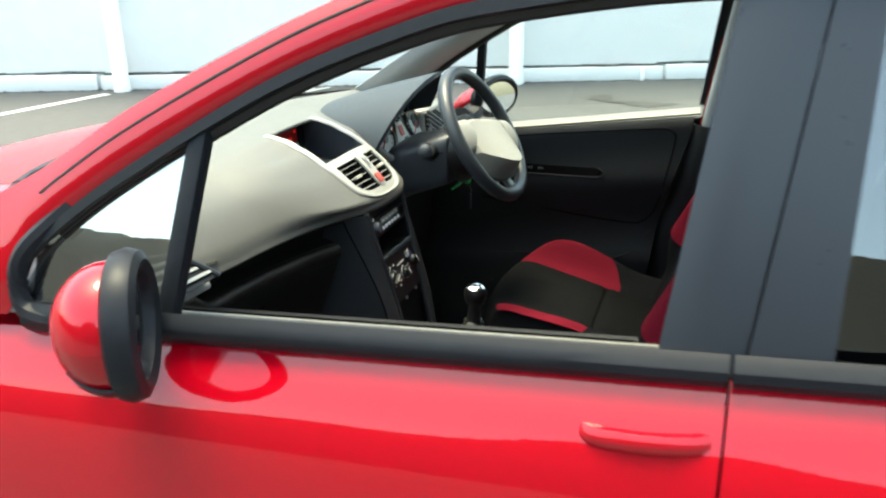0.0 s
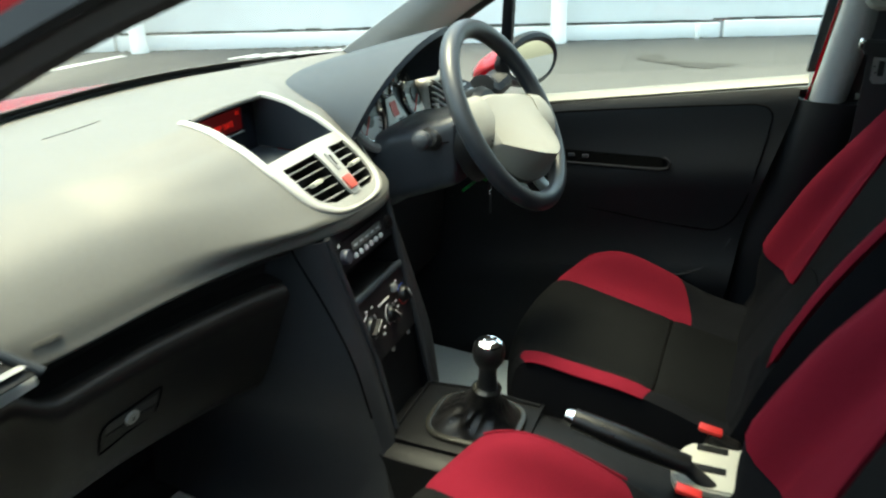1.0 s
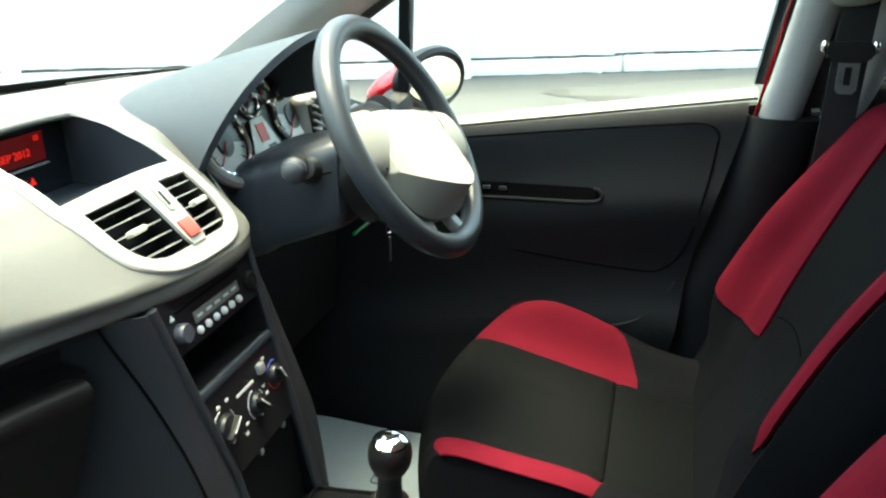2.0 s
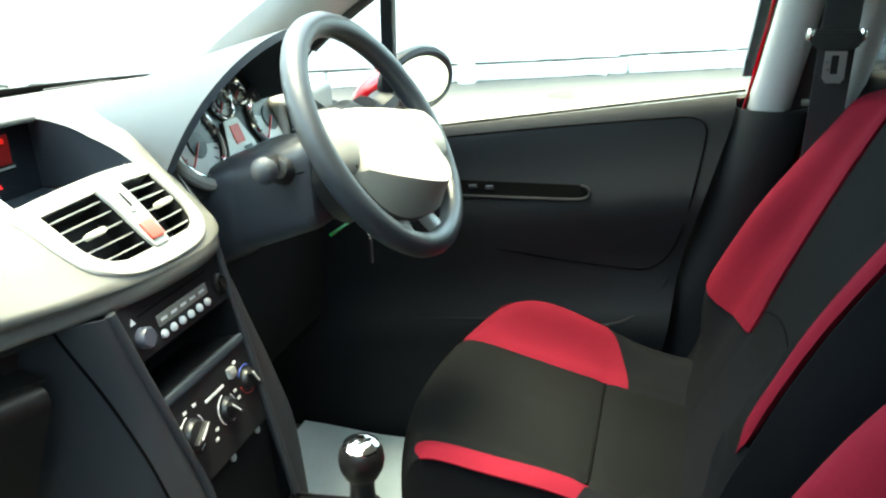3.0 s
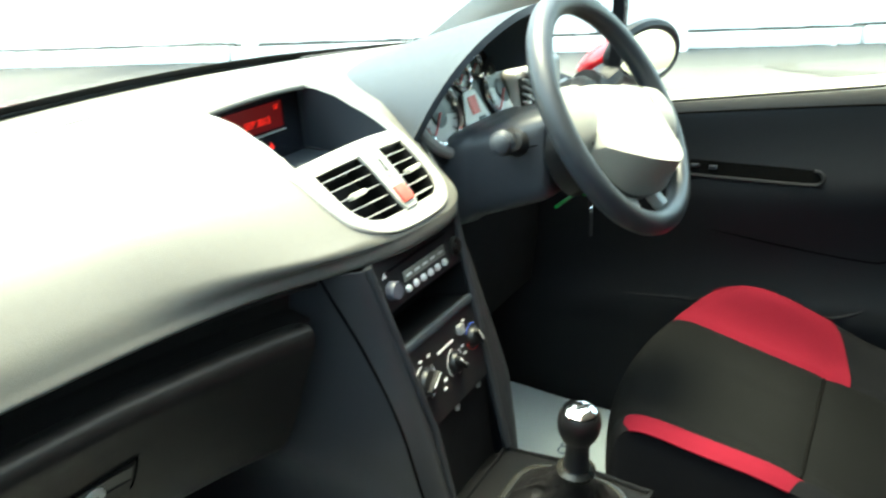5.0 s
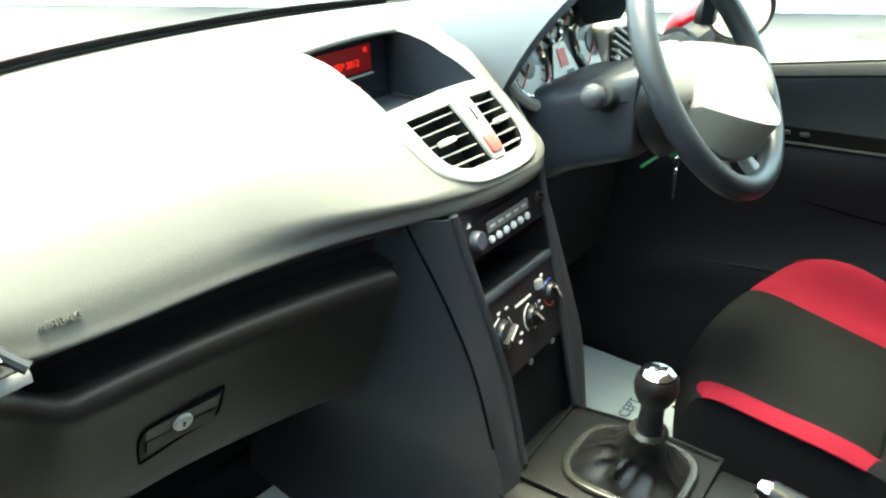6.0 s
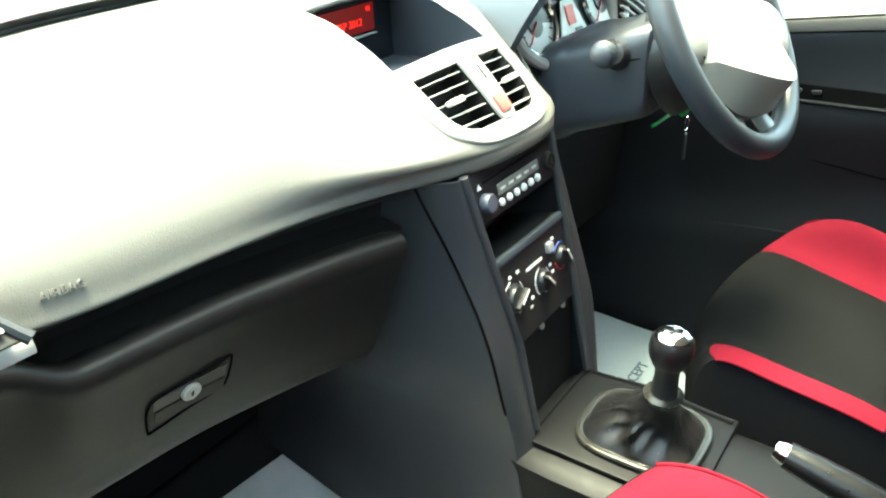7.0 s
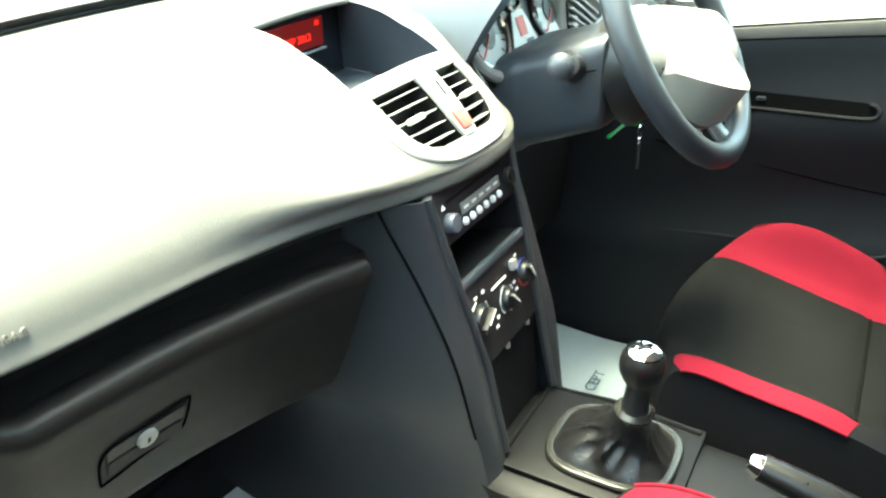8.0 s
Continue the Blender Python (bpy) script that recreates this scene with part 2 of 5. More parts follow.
def letters(name, body, size, m, material, parent, label="", depth=0.0004, spacing=1.0):
    """Lettering in the built-in font, turned into a mesh, at the pose m."""
    cu = bpy.data.curves.new(name, "FONT")
    cu.body, cu.size, cu.extrude, cu.align_x, cu.align_y, cu.space_character = body, size, depth, "CENTER", "CENTER", spacing
    tmp = bpy.data.objects.new("tmp_text", cu)
    scene.collection.objects.link(tmp)
    me = bpy.data.meshes.new_from_object(tmp.evaluated_get(bpy.context.evaluated_depsgraph_get()))
    bpy.data.objects.remove(tmp)
    bm = bmesh.new()
    bm.from_mesh(me)
    bpy.data.meshes.remove(me)
    bmesh.ops.transform(bm, matrix=m, verts=bm.verts)
    return part(name, bm, material, parent, label, smooth=False)

# ---- the yard ----
WALL_TURN = 23.5
wall_m = pose(-6.4, 4.905, 0, 0, 0, WALL_TURN)


def build_yard():
    bm = bmesh.new()
    xs = [-400, -60, -20, -12, -8, -5, -3, -1, 1, 3, 5, 8, 12, 20, 60, 400]
    g = [[bm.verts.new((x, y, 0.0)) for y in xs] for x in xs]
    for i in range(len(xs) - 1):
        for j in range(len(xs) - 1):
            bm.faces.new((g[i][j], g[i + 1][j], g[i + 1][j + 1], g[i][j + 1]))
    tagged(part("ground", bm, ASPHALT), "grey worn asphalt of a parking yard", "ground", kind="structure")
    # long white wall with a projecting plinth
    bm = box((0, 0, 0), (60, 0.3, 3.2), bevel=0.01, m=wall_m @ pose(10, 0.15, 1.6))
    tagged(part("wall_north", bm, WALL_PAINT), "white painted wall beyond the parked car", "wall", kind="structure")
    bm = bmesh.new()
    for k in range(20):
        box((0, 0, 0), (2.96, 0.07, 0.15 + 0.012 * math.sin(2.3 * k)), bevel=0.014, bm=bm, m=wall_m @ pose(-18.5 + 3 * k, -0.035, 0.075 + 0.006 * math.sin(2.3 * k)))
    tagged(part("trim", bm, WALL_PAINT), "white plinth along the foot of the wall", "trim", kind="structure")
    post = thing("wall_post", wall_m @ Vector((1.25, -0.14, 0)), "white round post in front of the white wall", "post", "posts along the wall")
    part("shaft", disc(post.location, (0, 0, 1), [(0.085, 0.0), (0.085, 0.05), (0.078, 0.07), (0.078, 3.1), (0.07, 3.12)], 20), WALL_PAINT, post)
    copy_thing(post, Matrix.Translation(wall_m @ Vector((5.35, -0.14, 0))))
    copy_thing(post, Matrix.Translation(wall_m @ Vector((9.9, -0.14, 0))))
    stub = thing("stub_post", wall_m @ Vector((6.75, -0.09, 0)), "short white peg against the wall's plinth", "post")
    part("shaft", disc(stub.location, (0, 0, 1), [(0.022, 0), (0.022, 0.13), (0.015, 0.14)], 10), WALL_PAINT, stub)
    # dark strips paint the shadow gap between wall and plinth, uneven along its length
    joint_rng = random.Random(9)
    bm = bmesh.new()
    for k in range(150):
        x = -7.0 + 0.14 * k
        box((0, 0, 0), (0.15, 0.030, joint_rng.uniform(0.010, 0.026)), (0, joint_rng.uniform(-3, 3), 0), bevel=0.003, seg=1, bm=bm, m=wall_m @ pose(x, -0.014, 0.166 + 0.012 * math.sin(2.3 * math.floor((x + 20) / 3)) + joint_rng.uniform(-0.004, 0.004)))
    tagged(part("trim", bm, surface("shadow_gap_dark", (0.07, 0.072, 0.066), 0.9, 0, 0.3)), "dark strip painting the shadow gap above the plinth", "trim", kind="structure")
    # a painted bay line
    bm = box((0, 0, 0), (0.09, 3.4, 0.004), bevel=0.0, m=wall_m @ pose(0.25, -1.75, 0.003, 0, 0, -32))
    tagged(part("road_marking", bm, LINE_PAINT), "worn white bay line painted on asphalt", "road marking", kind="structure")
    # dirt and moss along the foot of the wall and on the plinth, a sunken patch of asphalt
    rng = random.Random(4)
    bm = bmesh.new()
    for k in range(2600):
        # moss set high also thickens the painted shadow gap above the plinth
        x, high = rng.uniform(-6, 14), rng.random() < 0.6
        p = wall_m @ Vector((x, -0.078 - rng.uniform(0, 0.02) if not high else -rng.uniform(0.01, 0.06), 0.0 if not high else 0.155))
        r = rng.uniform(0.003, 0.010) * (1.6 if not high else 1.0)
        v = [bm.verts.new(p + Vector((rng.uniform(-2.2, 2.2) * r, rng.uniform(-1, 1) * r, 0))) for _ in range(3)] + [bm.verts.new(p + Vector((0, 0, r * rng.uniform(0.6, 1.4))))]
        for a in ((0, 1, 3), (1, 2, 3), (2, 0, 3)):
            bm.faces.new([v[i] for i in a])
    tagged(part("moss", bm, surface("dry_moss_and_dirt", (0.10, 0.095, 0.07), 0.9, 0, 0.3), smooth=False), "dry moss and dirt along the foot of the wall", "moss", kind="stuff")
    for cx, cy, ra, rb, turn in ((-0.02, 6.08, 0.26, 0.13, 4), (-0.42, 6.30, 0.10, 0.16, 30), (-0.36, 6.12, 0.16, 0.035, -18)):
        pts = []
        for k in range(28):
            a = 2 * math.pi * k / 28
            q = 1 + 0.22 * math.sin(3 * a + cx) + 0.14 * math.sin(7 * a + turn) + rng.uniform(-0.08, 0.08)
            pts.append(pose(cx, cy, 0.003, 0, 0, turn) @ Vector((ra * q * math.cos(a), rb * q * math.sin(a), 0)))
        tagged(part("asphalt_patch", plate(pts, (0, 0, 0.002)), surface("dark_patched_asphalt", (0.038, 0.037, 0.036), 0.85, 0, 0.3, 14, 0.8, 90), smooth=False), "dark worn patch in the asphalt", "asphalt patch", kind="structure")
    # hatched bay marks
    for k in range(7):
        a = Vector((-4.05, 5.36, 0)).lerp(Vector((-3.3, 5.95, 0)), k / 6)
        bm = box((a.x, a.y, 0.003), (0.05, 0.34, 0.004), (0, 0, -20), bevel=0.0)
        tagged(part("hatch_mark", bm, LINE_PAINT), "worn white hatch mark painted on asphalt", "road marking", kind="structure")
    # plain building that closes the yard behind the camera
    bm = bmesh.new()
    skyline = curve([(-60, 3.6), (-22, 3.5), (-13, 3.1), (-8, 2.95), (-5, 3.25), (-2.6, 3.5), (-1.6, 4.5), (0.4, 4.9), (1.8, 4.0), (4, 3.7), (9, 3.9), (60, 4.4)])
    edges = [-60, -40] + lin(-24, 12, 181) + [36, 60]
    for x0, x1 in zip(edges, edges[1:]):
        h = skyline((x0 + x1) / 2) + 0.05 * math.sin(2.1 * x0) + rng.uniform(-0.03, 0.03)
        box(((x0 + x1) / 2, -9.5, h / 2), (x1 - x0, 0.3, h), bevel=0.0, bm=bm)
    tagged(part("wall_south", bm, surface("dark_grey_plaster", (0.085, 0.078, 0.062), 0.8, 0, 0.1, 4, 0.3, 40)), "dark plastered wall with an uneven top closing the yard", "wall", kind="structure")


build_yard()

# ---- car shell; the front of the car points to -x, the driver sits at +y ----
frame_top = curve([(-0.21, 0.955), (-0.195, 1.012), (-0.12, 1.083), (0.0, 1.162), (0.15, 1.247), (0.28, 1.301), (0.38, 1.331), (0.62, 1.362), (0.95, 1.362), (1.3, 1.305), (1.5, 1.21)])
rail_top = curve([(-0.42, 0.985), (-0.195, 1.093), (-0.054, 1.18), (0.075, 1.246), (0.214, 1.310), (0.4, 1.374), (0.7, 1.410), (1.2, 1.398), (1.6, 1.325)])
below_belt = curve([(0, 0.742), (0.02, 0.762), (0.05, 0.785), (0.10, 0.806), (0.2, 0.826), (0.35, 0.842), (0.5, 0.84), (0.68, 0.81)])


def belt_low(x, s=-1):
    return 0.9215 + 0.087 * x if s < 0 else 0.835 + 0.125 * x


def belt_top(x, s=-1):
    return 0.953 + 0.08 * x if s < 0 else 0.866 + 0.125 * x


def side_y(z):
    return 0.742 - 0.33 * (z - 0.945)


def cowl(y):
    return -0.60 + 1.1 * abs(y) ** 2.62


def skin(s, x0, x1, z_low=0.22):
    """Outer body side below the belt, from x0 to x1."""
    def f(x, v):
        d = v * (belt_low(x, s) - z_low)
        nose = 0.16 * smooth(-0.7, -1.5, x) + 0.10 * smooth(1.3, 2.1, x)
        return (x, s * (below_belt(d) - nose), belt_low(x, s) - d - 0.10 * smooth(-0.4, -1.5, x) * (1 - v))
    return sheet(f, lin(x0, x1, max(6, int((x1 - x0) / 0.06))), [0, 0.01, 0.03, 0.05, 0.08, 0.11, 0.15, 0.2, 0.28, 0.38, 0.5, 0.65, 0.8, 1], 0.004 * s)


def glass_strip(s, x0, x1, low, high, out=0.0, n=16, thick=0.004):
    def f(x, v):
        z = low(x) + (high(x) - low(x)) * v
        return (x, s * (side_y(z) + out), z)
    return sheet(f, lin(x0, x1, n), lin(0, 1, 5), thick * s)


def build_car():
    car = thing("car", (0.6, 0, 0), "small red hatchback car with black pillars, parked on asphalt", "car")
    def screen(y, v):
        bx, bz = cowl(y), 0.985
        hx, hz = 0.30 + 0.30 * y * y, 1.392 - 0.13 * y * y
        return (bx + (hx - bx) * v, y * (1 - 0.10 * v), bz + (hz - bz) * v + 0.045 * math.sin(math.pi * v))
    for s in (-1, 1):
        part("front_wing", skin(s, -1.62, -0.335), PAINT, car)
        part("rear_quarter", skin(s, 1.50, 2.15), PAINT, car)
        # painted pillar and roof rail over the doors
        def rail(x, v, s=s):
            lo = frame_top(x) - 0.022 if x > -0.2 else belt_low(x, s) + 0.02
            hi = rail_top(x)
            if v <= 1:
                z = lo + (hi - lo) * v
                return (x, s * (side_y(z) + 0.012 * math.sin(math.pi * v)), z)
            w = v - 1
            return (x + 0.02 * w, s * (side_y(hi) - 0.055 * w), hi - 0.022 * w * w)
        part("roof_rail", sheet(rail, lin(-0.42 if s < 0 else -0.16, 1.55, 60), [0, 0.12, 0.3, 0.5, 0.7, 0.85, 1, 1.25, 1.5, 2], 0.003 * s), PAINT, car)
        seam = [(x, s * (side_y(z) + 0.0125), z) for x, z in ((x, 0.42 * frame_top(x) + 0.58 * rail_top(x)) for x in lin(-0.17, 0.55, 30))]
        part("pillar_seam", tube(seam, 0.0022, 6), RUBBER, car)
        # pale inner trim of the windscreen pillar
        def trim(t, v, s=s):
            x = -0.215 + 0.70 * t
            z = frame_top(x) - 0.034
            a = Vector((x, side_y(z) - 0.012, z))
            b = Vector(screen(0.565, t))
            p = a.lerp(b, v)
            return (p.x, s * (p.y - 0.035 * math.sin(math.pi * v)), p.z - 0.012 * math.sin(math.pi * v))
        part("pillar_trim", sheet(trim, lin(-0.15, 1, 34), lin(0, 1, 12), 0.004), PILLAR_TRIM, car)
        # middle pillar, inside
        def mid(z, v, s=s):
            x = 0.598 + 0.14 * (z - 0.93)
            a = math.pi * v
            return (x + 0.027 - 0.027 * math.cos(a), s * (side_y(z) - 0.045 - 0.024 * math.sin(a)), z)
        part("middle_pillar_trim", sheet(mid, lin(0.93, 1.33, 12), lin(0, 1, 14), 0.005), MID_TRIM, car, "light grey plastic upper pillar trim")
        part("belt_slot", sheet(lambda z, v: (0.642 + 0.14 * (z - 0.93) + 0.06 * v, s * (side_y(z) - 0.046), z), lin(0.93, 1.33, 6), [0, 1], 0.004 * s), FASCIA, car, "black recess behind the seat belt")
        part("rear_pillar_trim", sheet(lambda z, v: (0.702 + 0.14 * (z - 0.93) + 0.022 * (1 - math.cos(math.pi * v)), s * (side_y(z) - 0.045 - 0.020 * math.sin(math.pi * v)), z), lin(0.93, 1.33, 8), lin(0, 1, 8), 0.005), MID_TRIM, car, "light grey plastic pillar edge behind the belt")
        def midlow(z, v, s=s):
            x = 0.578 + 0.25 * (z - 0.93) if z > 0.55 else 0.483
            a = math.pi * v
            return (x + 0.055 - 0.055 * math.cos(a), s * (0.70 - 0.035 * math.sin(a) + 0.02 * (0.93 - z)), z)
        part("lower_pillar_trim", sheet(midlow, lin(0.28, 0.932, 10), lin(0, 1, 14), 0.005), DOOR_CARD, car, "black lower pillar trim")
        if s > 0:
            part("pillar_step", box((0.668, 0.712, 0.929), (0.120, 0.066, 0.010), (0, -8, 0), 0.003), DOOR_CARD, car, "black step between upper and lower pillar trim")
        jamb = catmull([(0.640, s * (side_y(1.28) - 0.008), 1.28), (0.602, s * 0.702, 0.97), (0.575, s * 0.690, 0.88), (0.535, s * 0.682, 0.72), (0.50, s * 0.67, 0.5), (0.49, s * 0.67, 0.34)], 6)
        if s < 0:
            jamb = [p + Vector((0.055, 0, 0)) for p in jamb]
        part("door_jamb", tube([p + Vector((-0.004, 0.014, 0)) for p in jamb], 0.0032, 8, flat=0.8), PAINT, car)
        part("door_seal", tube([p + Vector((0.013, -s * 0.004, 0)) for p in jamb[:10]], 0.007, 8), PILLAR_TRIM, car, "pale rubber door seal")
        part("post_seal", sheet(lambda z, v, s=s: (0.645 + 0.12 * (z - 0.99) + 0.07 * v, s * (side_y(z) - 0.010), z), lin(0.97, 1.33, 6), [0, 1], 0.004 * s), RUBBER, car)
        # rear door, its black post and its window
        rear = part("rear_door", skin(s, 0.6675, 1.496), PAINT, car)
        part("belt_moulding", sheet(lambda x, v, s=s: (x, s * (0.744 + 0.012 * math.sin(math.pi * min(v, 0.98))), belt_low(x, s) + v * (belt_top(x, s) - belt_low(x, s))), lin(0.668, 1.46, 12), lin(0, 1, 6), 0.006 * s), BLACK_TRIM, rear)
        part("post", sheet(lambda z, v, s=s: (0.679 + 0.12 * (z - 0.99) + v * (0.075 - 0.09 * (z - 0.99)), s * (side_y(z) + 0.004), z), lin(0.985, 1.358, 8), lin(0, 1, 4), 0.008 * s), PILLAR, rear)
        part("window", glass_strip(s, 0.745, 1.44, lambda x: belt_top(x, s), lambda x: frame_top(x) - 0.02, -0.006), TINTED, rear).visible_shadow = False
        part("window_frame", glass_strip(s, 0.70, 1.5, lambda x: frame_top(x) - 0.032, frame_top, 0.003, 20, 0.01), BLACK_TRIM, rear)
        if s > 0:
            part("sill_trim", sheet(lambda x, v, s=s: (x, s * (0.736 - 0.05 * v), belt_top(x, s) - 0.012 + 0.010 * math.sin(math.pi * v)), lin(0.67, 1.42, 10), lin(0, 1, 7), 0.006), SILL, rear, "pale grey trim along the window sill")
        part("inner_panel", box((1.08, s * 0.70, 0.66), (0.80, 0.05, 0.66), (0, 0, 0), 0.02, 3), DOOR_CARD, rear)
        part("sill_trim", box((0.15, s * 0.73, 0.27), (1.9, 0.12, 0.12), (0, 0, 0), 0.03, 3), CARPET, car)
        for x in (-1.02, 1.52):
            wheel = part("road_wheel", disc((x, s * 0.62, 0.305), (0, s, 0), [(0.19, 0.0), (0.26, 0.0), (0.295, 0.02), (0.305, 0.06), (0.305, 0.13), (0.292, 0.175), (0.24, 0.19), (0.21, 0.18), (0.19, 0.15)], 40), TYRE, car)
            part("rim", disc((x, s * 0.62, 0.305), (0, s, 0), [(0.03, 0.10), (0.195, 0.12), (0.195, 0.165), (0.21, 0.182), (0.205, 0.15), (0.17, 0.13), (0.06, 0.165), (0.03, 0.17)], 30), ALLOY, wheel)
    # bonnet, roof and tail
    def bonnet(u, y):
        x0 = cowl(y) - 0.07
        x = x0 + (-1.66 - x0) * u
        return (x, y, 0.962 - 0.02 * u - 0.27 * u ** 1.9 - 0.06 * smooth(0.40, 0.74, abs(y)) - 0.03 * y * y)
    part("bonnet", sheet(bonnet, lin(0, 1, 16), lin(-0.72, 0.72, 24), -0.004), PAINT, car)
    part("front_bumper", sheet(lambda z, y: (-1.66 - 0.10 * math.sin(math.pi * (z - 0.2) / 0.52) + 0.25 * (abs(y) / 0.72) ** 3, y, z), lin(0.2, 0.69, 8), lin(-0.72, 0.72, 18), 0.005), PAINT, car)
    part("scuttle", sheet(lambda u, y: (cowl(y) - 0.075 + 0.078 * u, y, 0.958 + 0.018 * u), lin(0, 1, 4), lin(-0.63, 0.63, 30), -0.006), BLACK_TRIM, car, "black plastic scuttle panel below the windscreen")
    for k in range(14):
        y = -0.50 + 0.075 * k
        part("scuttle_slot", box((cowl(y) - 0.048, y, 0.9672), (0.026, 0.052, 0.003), (0, -13, 0), 0.001), DEEP, car)
    part("windscreen", sheet(screen, lin(-0.565, 0.565, 30), lin(0, 1, 12)), CLEAR, car).visible_shadow = False
    part("windscreen_border", sheet(lambda y, v: Vector(screen(y, v)) + Vector((0.006, 0, -0.001)), lin(-0.565, 0.565, 40), lin(0, 0.034, 3), 0.001), RUBBER, car, "black printed border of the windscreen")
    for y0, y1 in ((-0.47, -0.10),):
        def over(y, v):
            return Vector(screen(y, v)) + Vector((-0.024, 0, -0.013))
        blade = [over(y, 0.004) for y in lin(y0, y1, 16)]
        wiper = part("wiper", tube(blade, 0.0026, 6, flat=1.4), RUBBER, car, "black windscreen wiper at rest")
        mid_y = 0.5 * (y0 + y1)
        part("wiper_arm", tube(catmull([(cowl(y0 + 0.04) - 0.050, y0 + 0.05, 0.972), (cowl(y0 + 0.10) - 0.046, y0 + 0.11, 0.978), over(mid_y, 0.004) + Vector((-0.010, 0, 0.002))], 6), 0.0045, 8, flat=0.6, taper=lambda t: 1.25 - 0.5 * t), BLACK_TRIM, wiper)
        part("pivot", disc((cowl(y0 + 0.04) - 0.050, y0 + 0.05, 0.962), (0, 0, 1), [(0.016, 0), (0.016, 0.006), (0.011, 0.011), (0.001, 0.012)], 18), BLACK_TRIM, wiper)
    part("windscreen_seal", tube([Vector((cowl(y) + 0.006, y, 0.987)) for y in lin(-0.57, 0.57, 60)], 0.010, 8), RUBBER, car)
    def roof(x, y):
        t = (x - 0.30) / 1.5
        return (x + 0.30 * y * y * max(0, 1 - 3 * t), y, 1.392 + 0.035 * math.sin(math.pi * min(1, 0.15 + t * 0.75)) - 0.13 * y * y - 0.08 * max(0, t - 0.6))
    part("roof", sheet(roof, lin(0.30, 1.8, 20), lin(-0.56, 0.56, 16), 0.004), PAINT, car)
    part("headlining", sheet(lambda x, y: Vector(roof(x, y)) + Vector((0.02, 0, -0.035)), lin(0.30, 1.75, 16), lin(-0.57, 0.57, 12), -0.006), LINING, car, "pale cloth headlining")
    part("tailgate", sheet(lambda z, y: (2.10 - 0.10 * math.sin(math.pi * (z - 0.2) / 1.0) - 0.12 * (abs(y) / 0.72) ** 3 + 0.06, y, z), lin(0.22, 0.98, 10), lin(-0.665, 0.665, 14), 0.005), PAINT, car)
    part("rear_screen", sheet(lambda y, v: (2.02 - 0.26 * v, y * (1 - 0.18 * v), 0.98 + 0.345 * v), lin(-0.64, 0.64, 12), lin(0, 1, 6)), TINTED, car)
    for s in (-1, 1):
        part("rear_pillar", sheet(lambda z, v, s=s: (1.40 + (0.30 + 0.42 * (1.34 - z) / 0.4 * 0.8) * v, s * (side_y(z) + 0.006 - 0.05 * v), z), lin(0.99, 1.35, 8), lin(0, 1, 6), 0.01 * s), PAINT, car)
    # floor and bulkhead
    part("floor_pan", box((0.62, 0, 0.255), (2.6, 1.42, 0.03), bevel=0.01), CARPET, car, "black carpeted floor")
    part("bulkhead", box((-0.60, 0, 0.57), (0.04, 1.42, 0.60), (0, -12, 0), 0.01), CARPET, car)
    bench = part("rear_bench", box((1.32, 0, 0.46), (0.55, 1.30, 0.24), (0, -6, 0), 0.06, 4), BLACK_FABRIC, car)
    part("rear_backrest", box((1.66, 0, 0.80), (0.16, 1.30, 0.62), (0, 18, 0), 0.06, 4), BLACK_FABRIC, bench)
    return car


car = build_car()


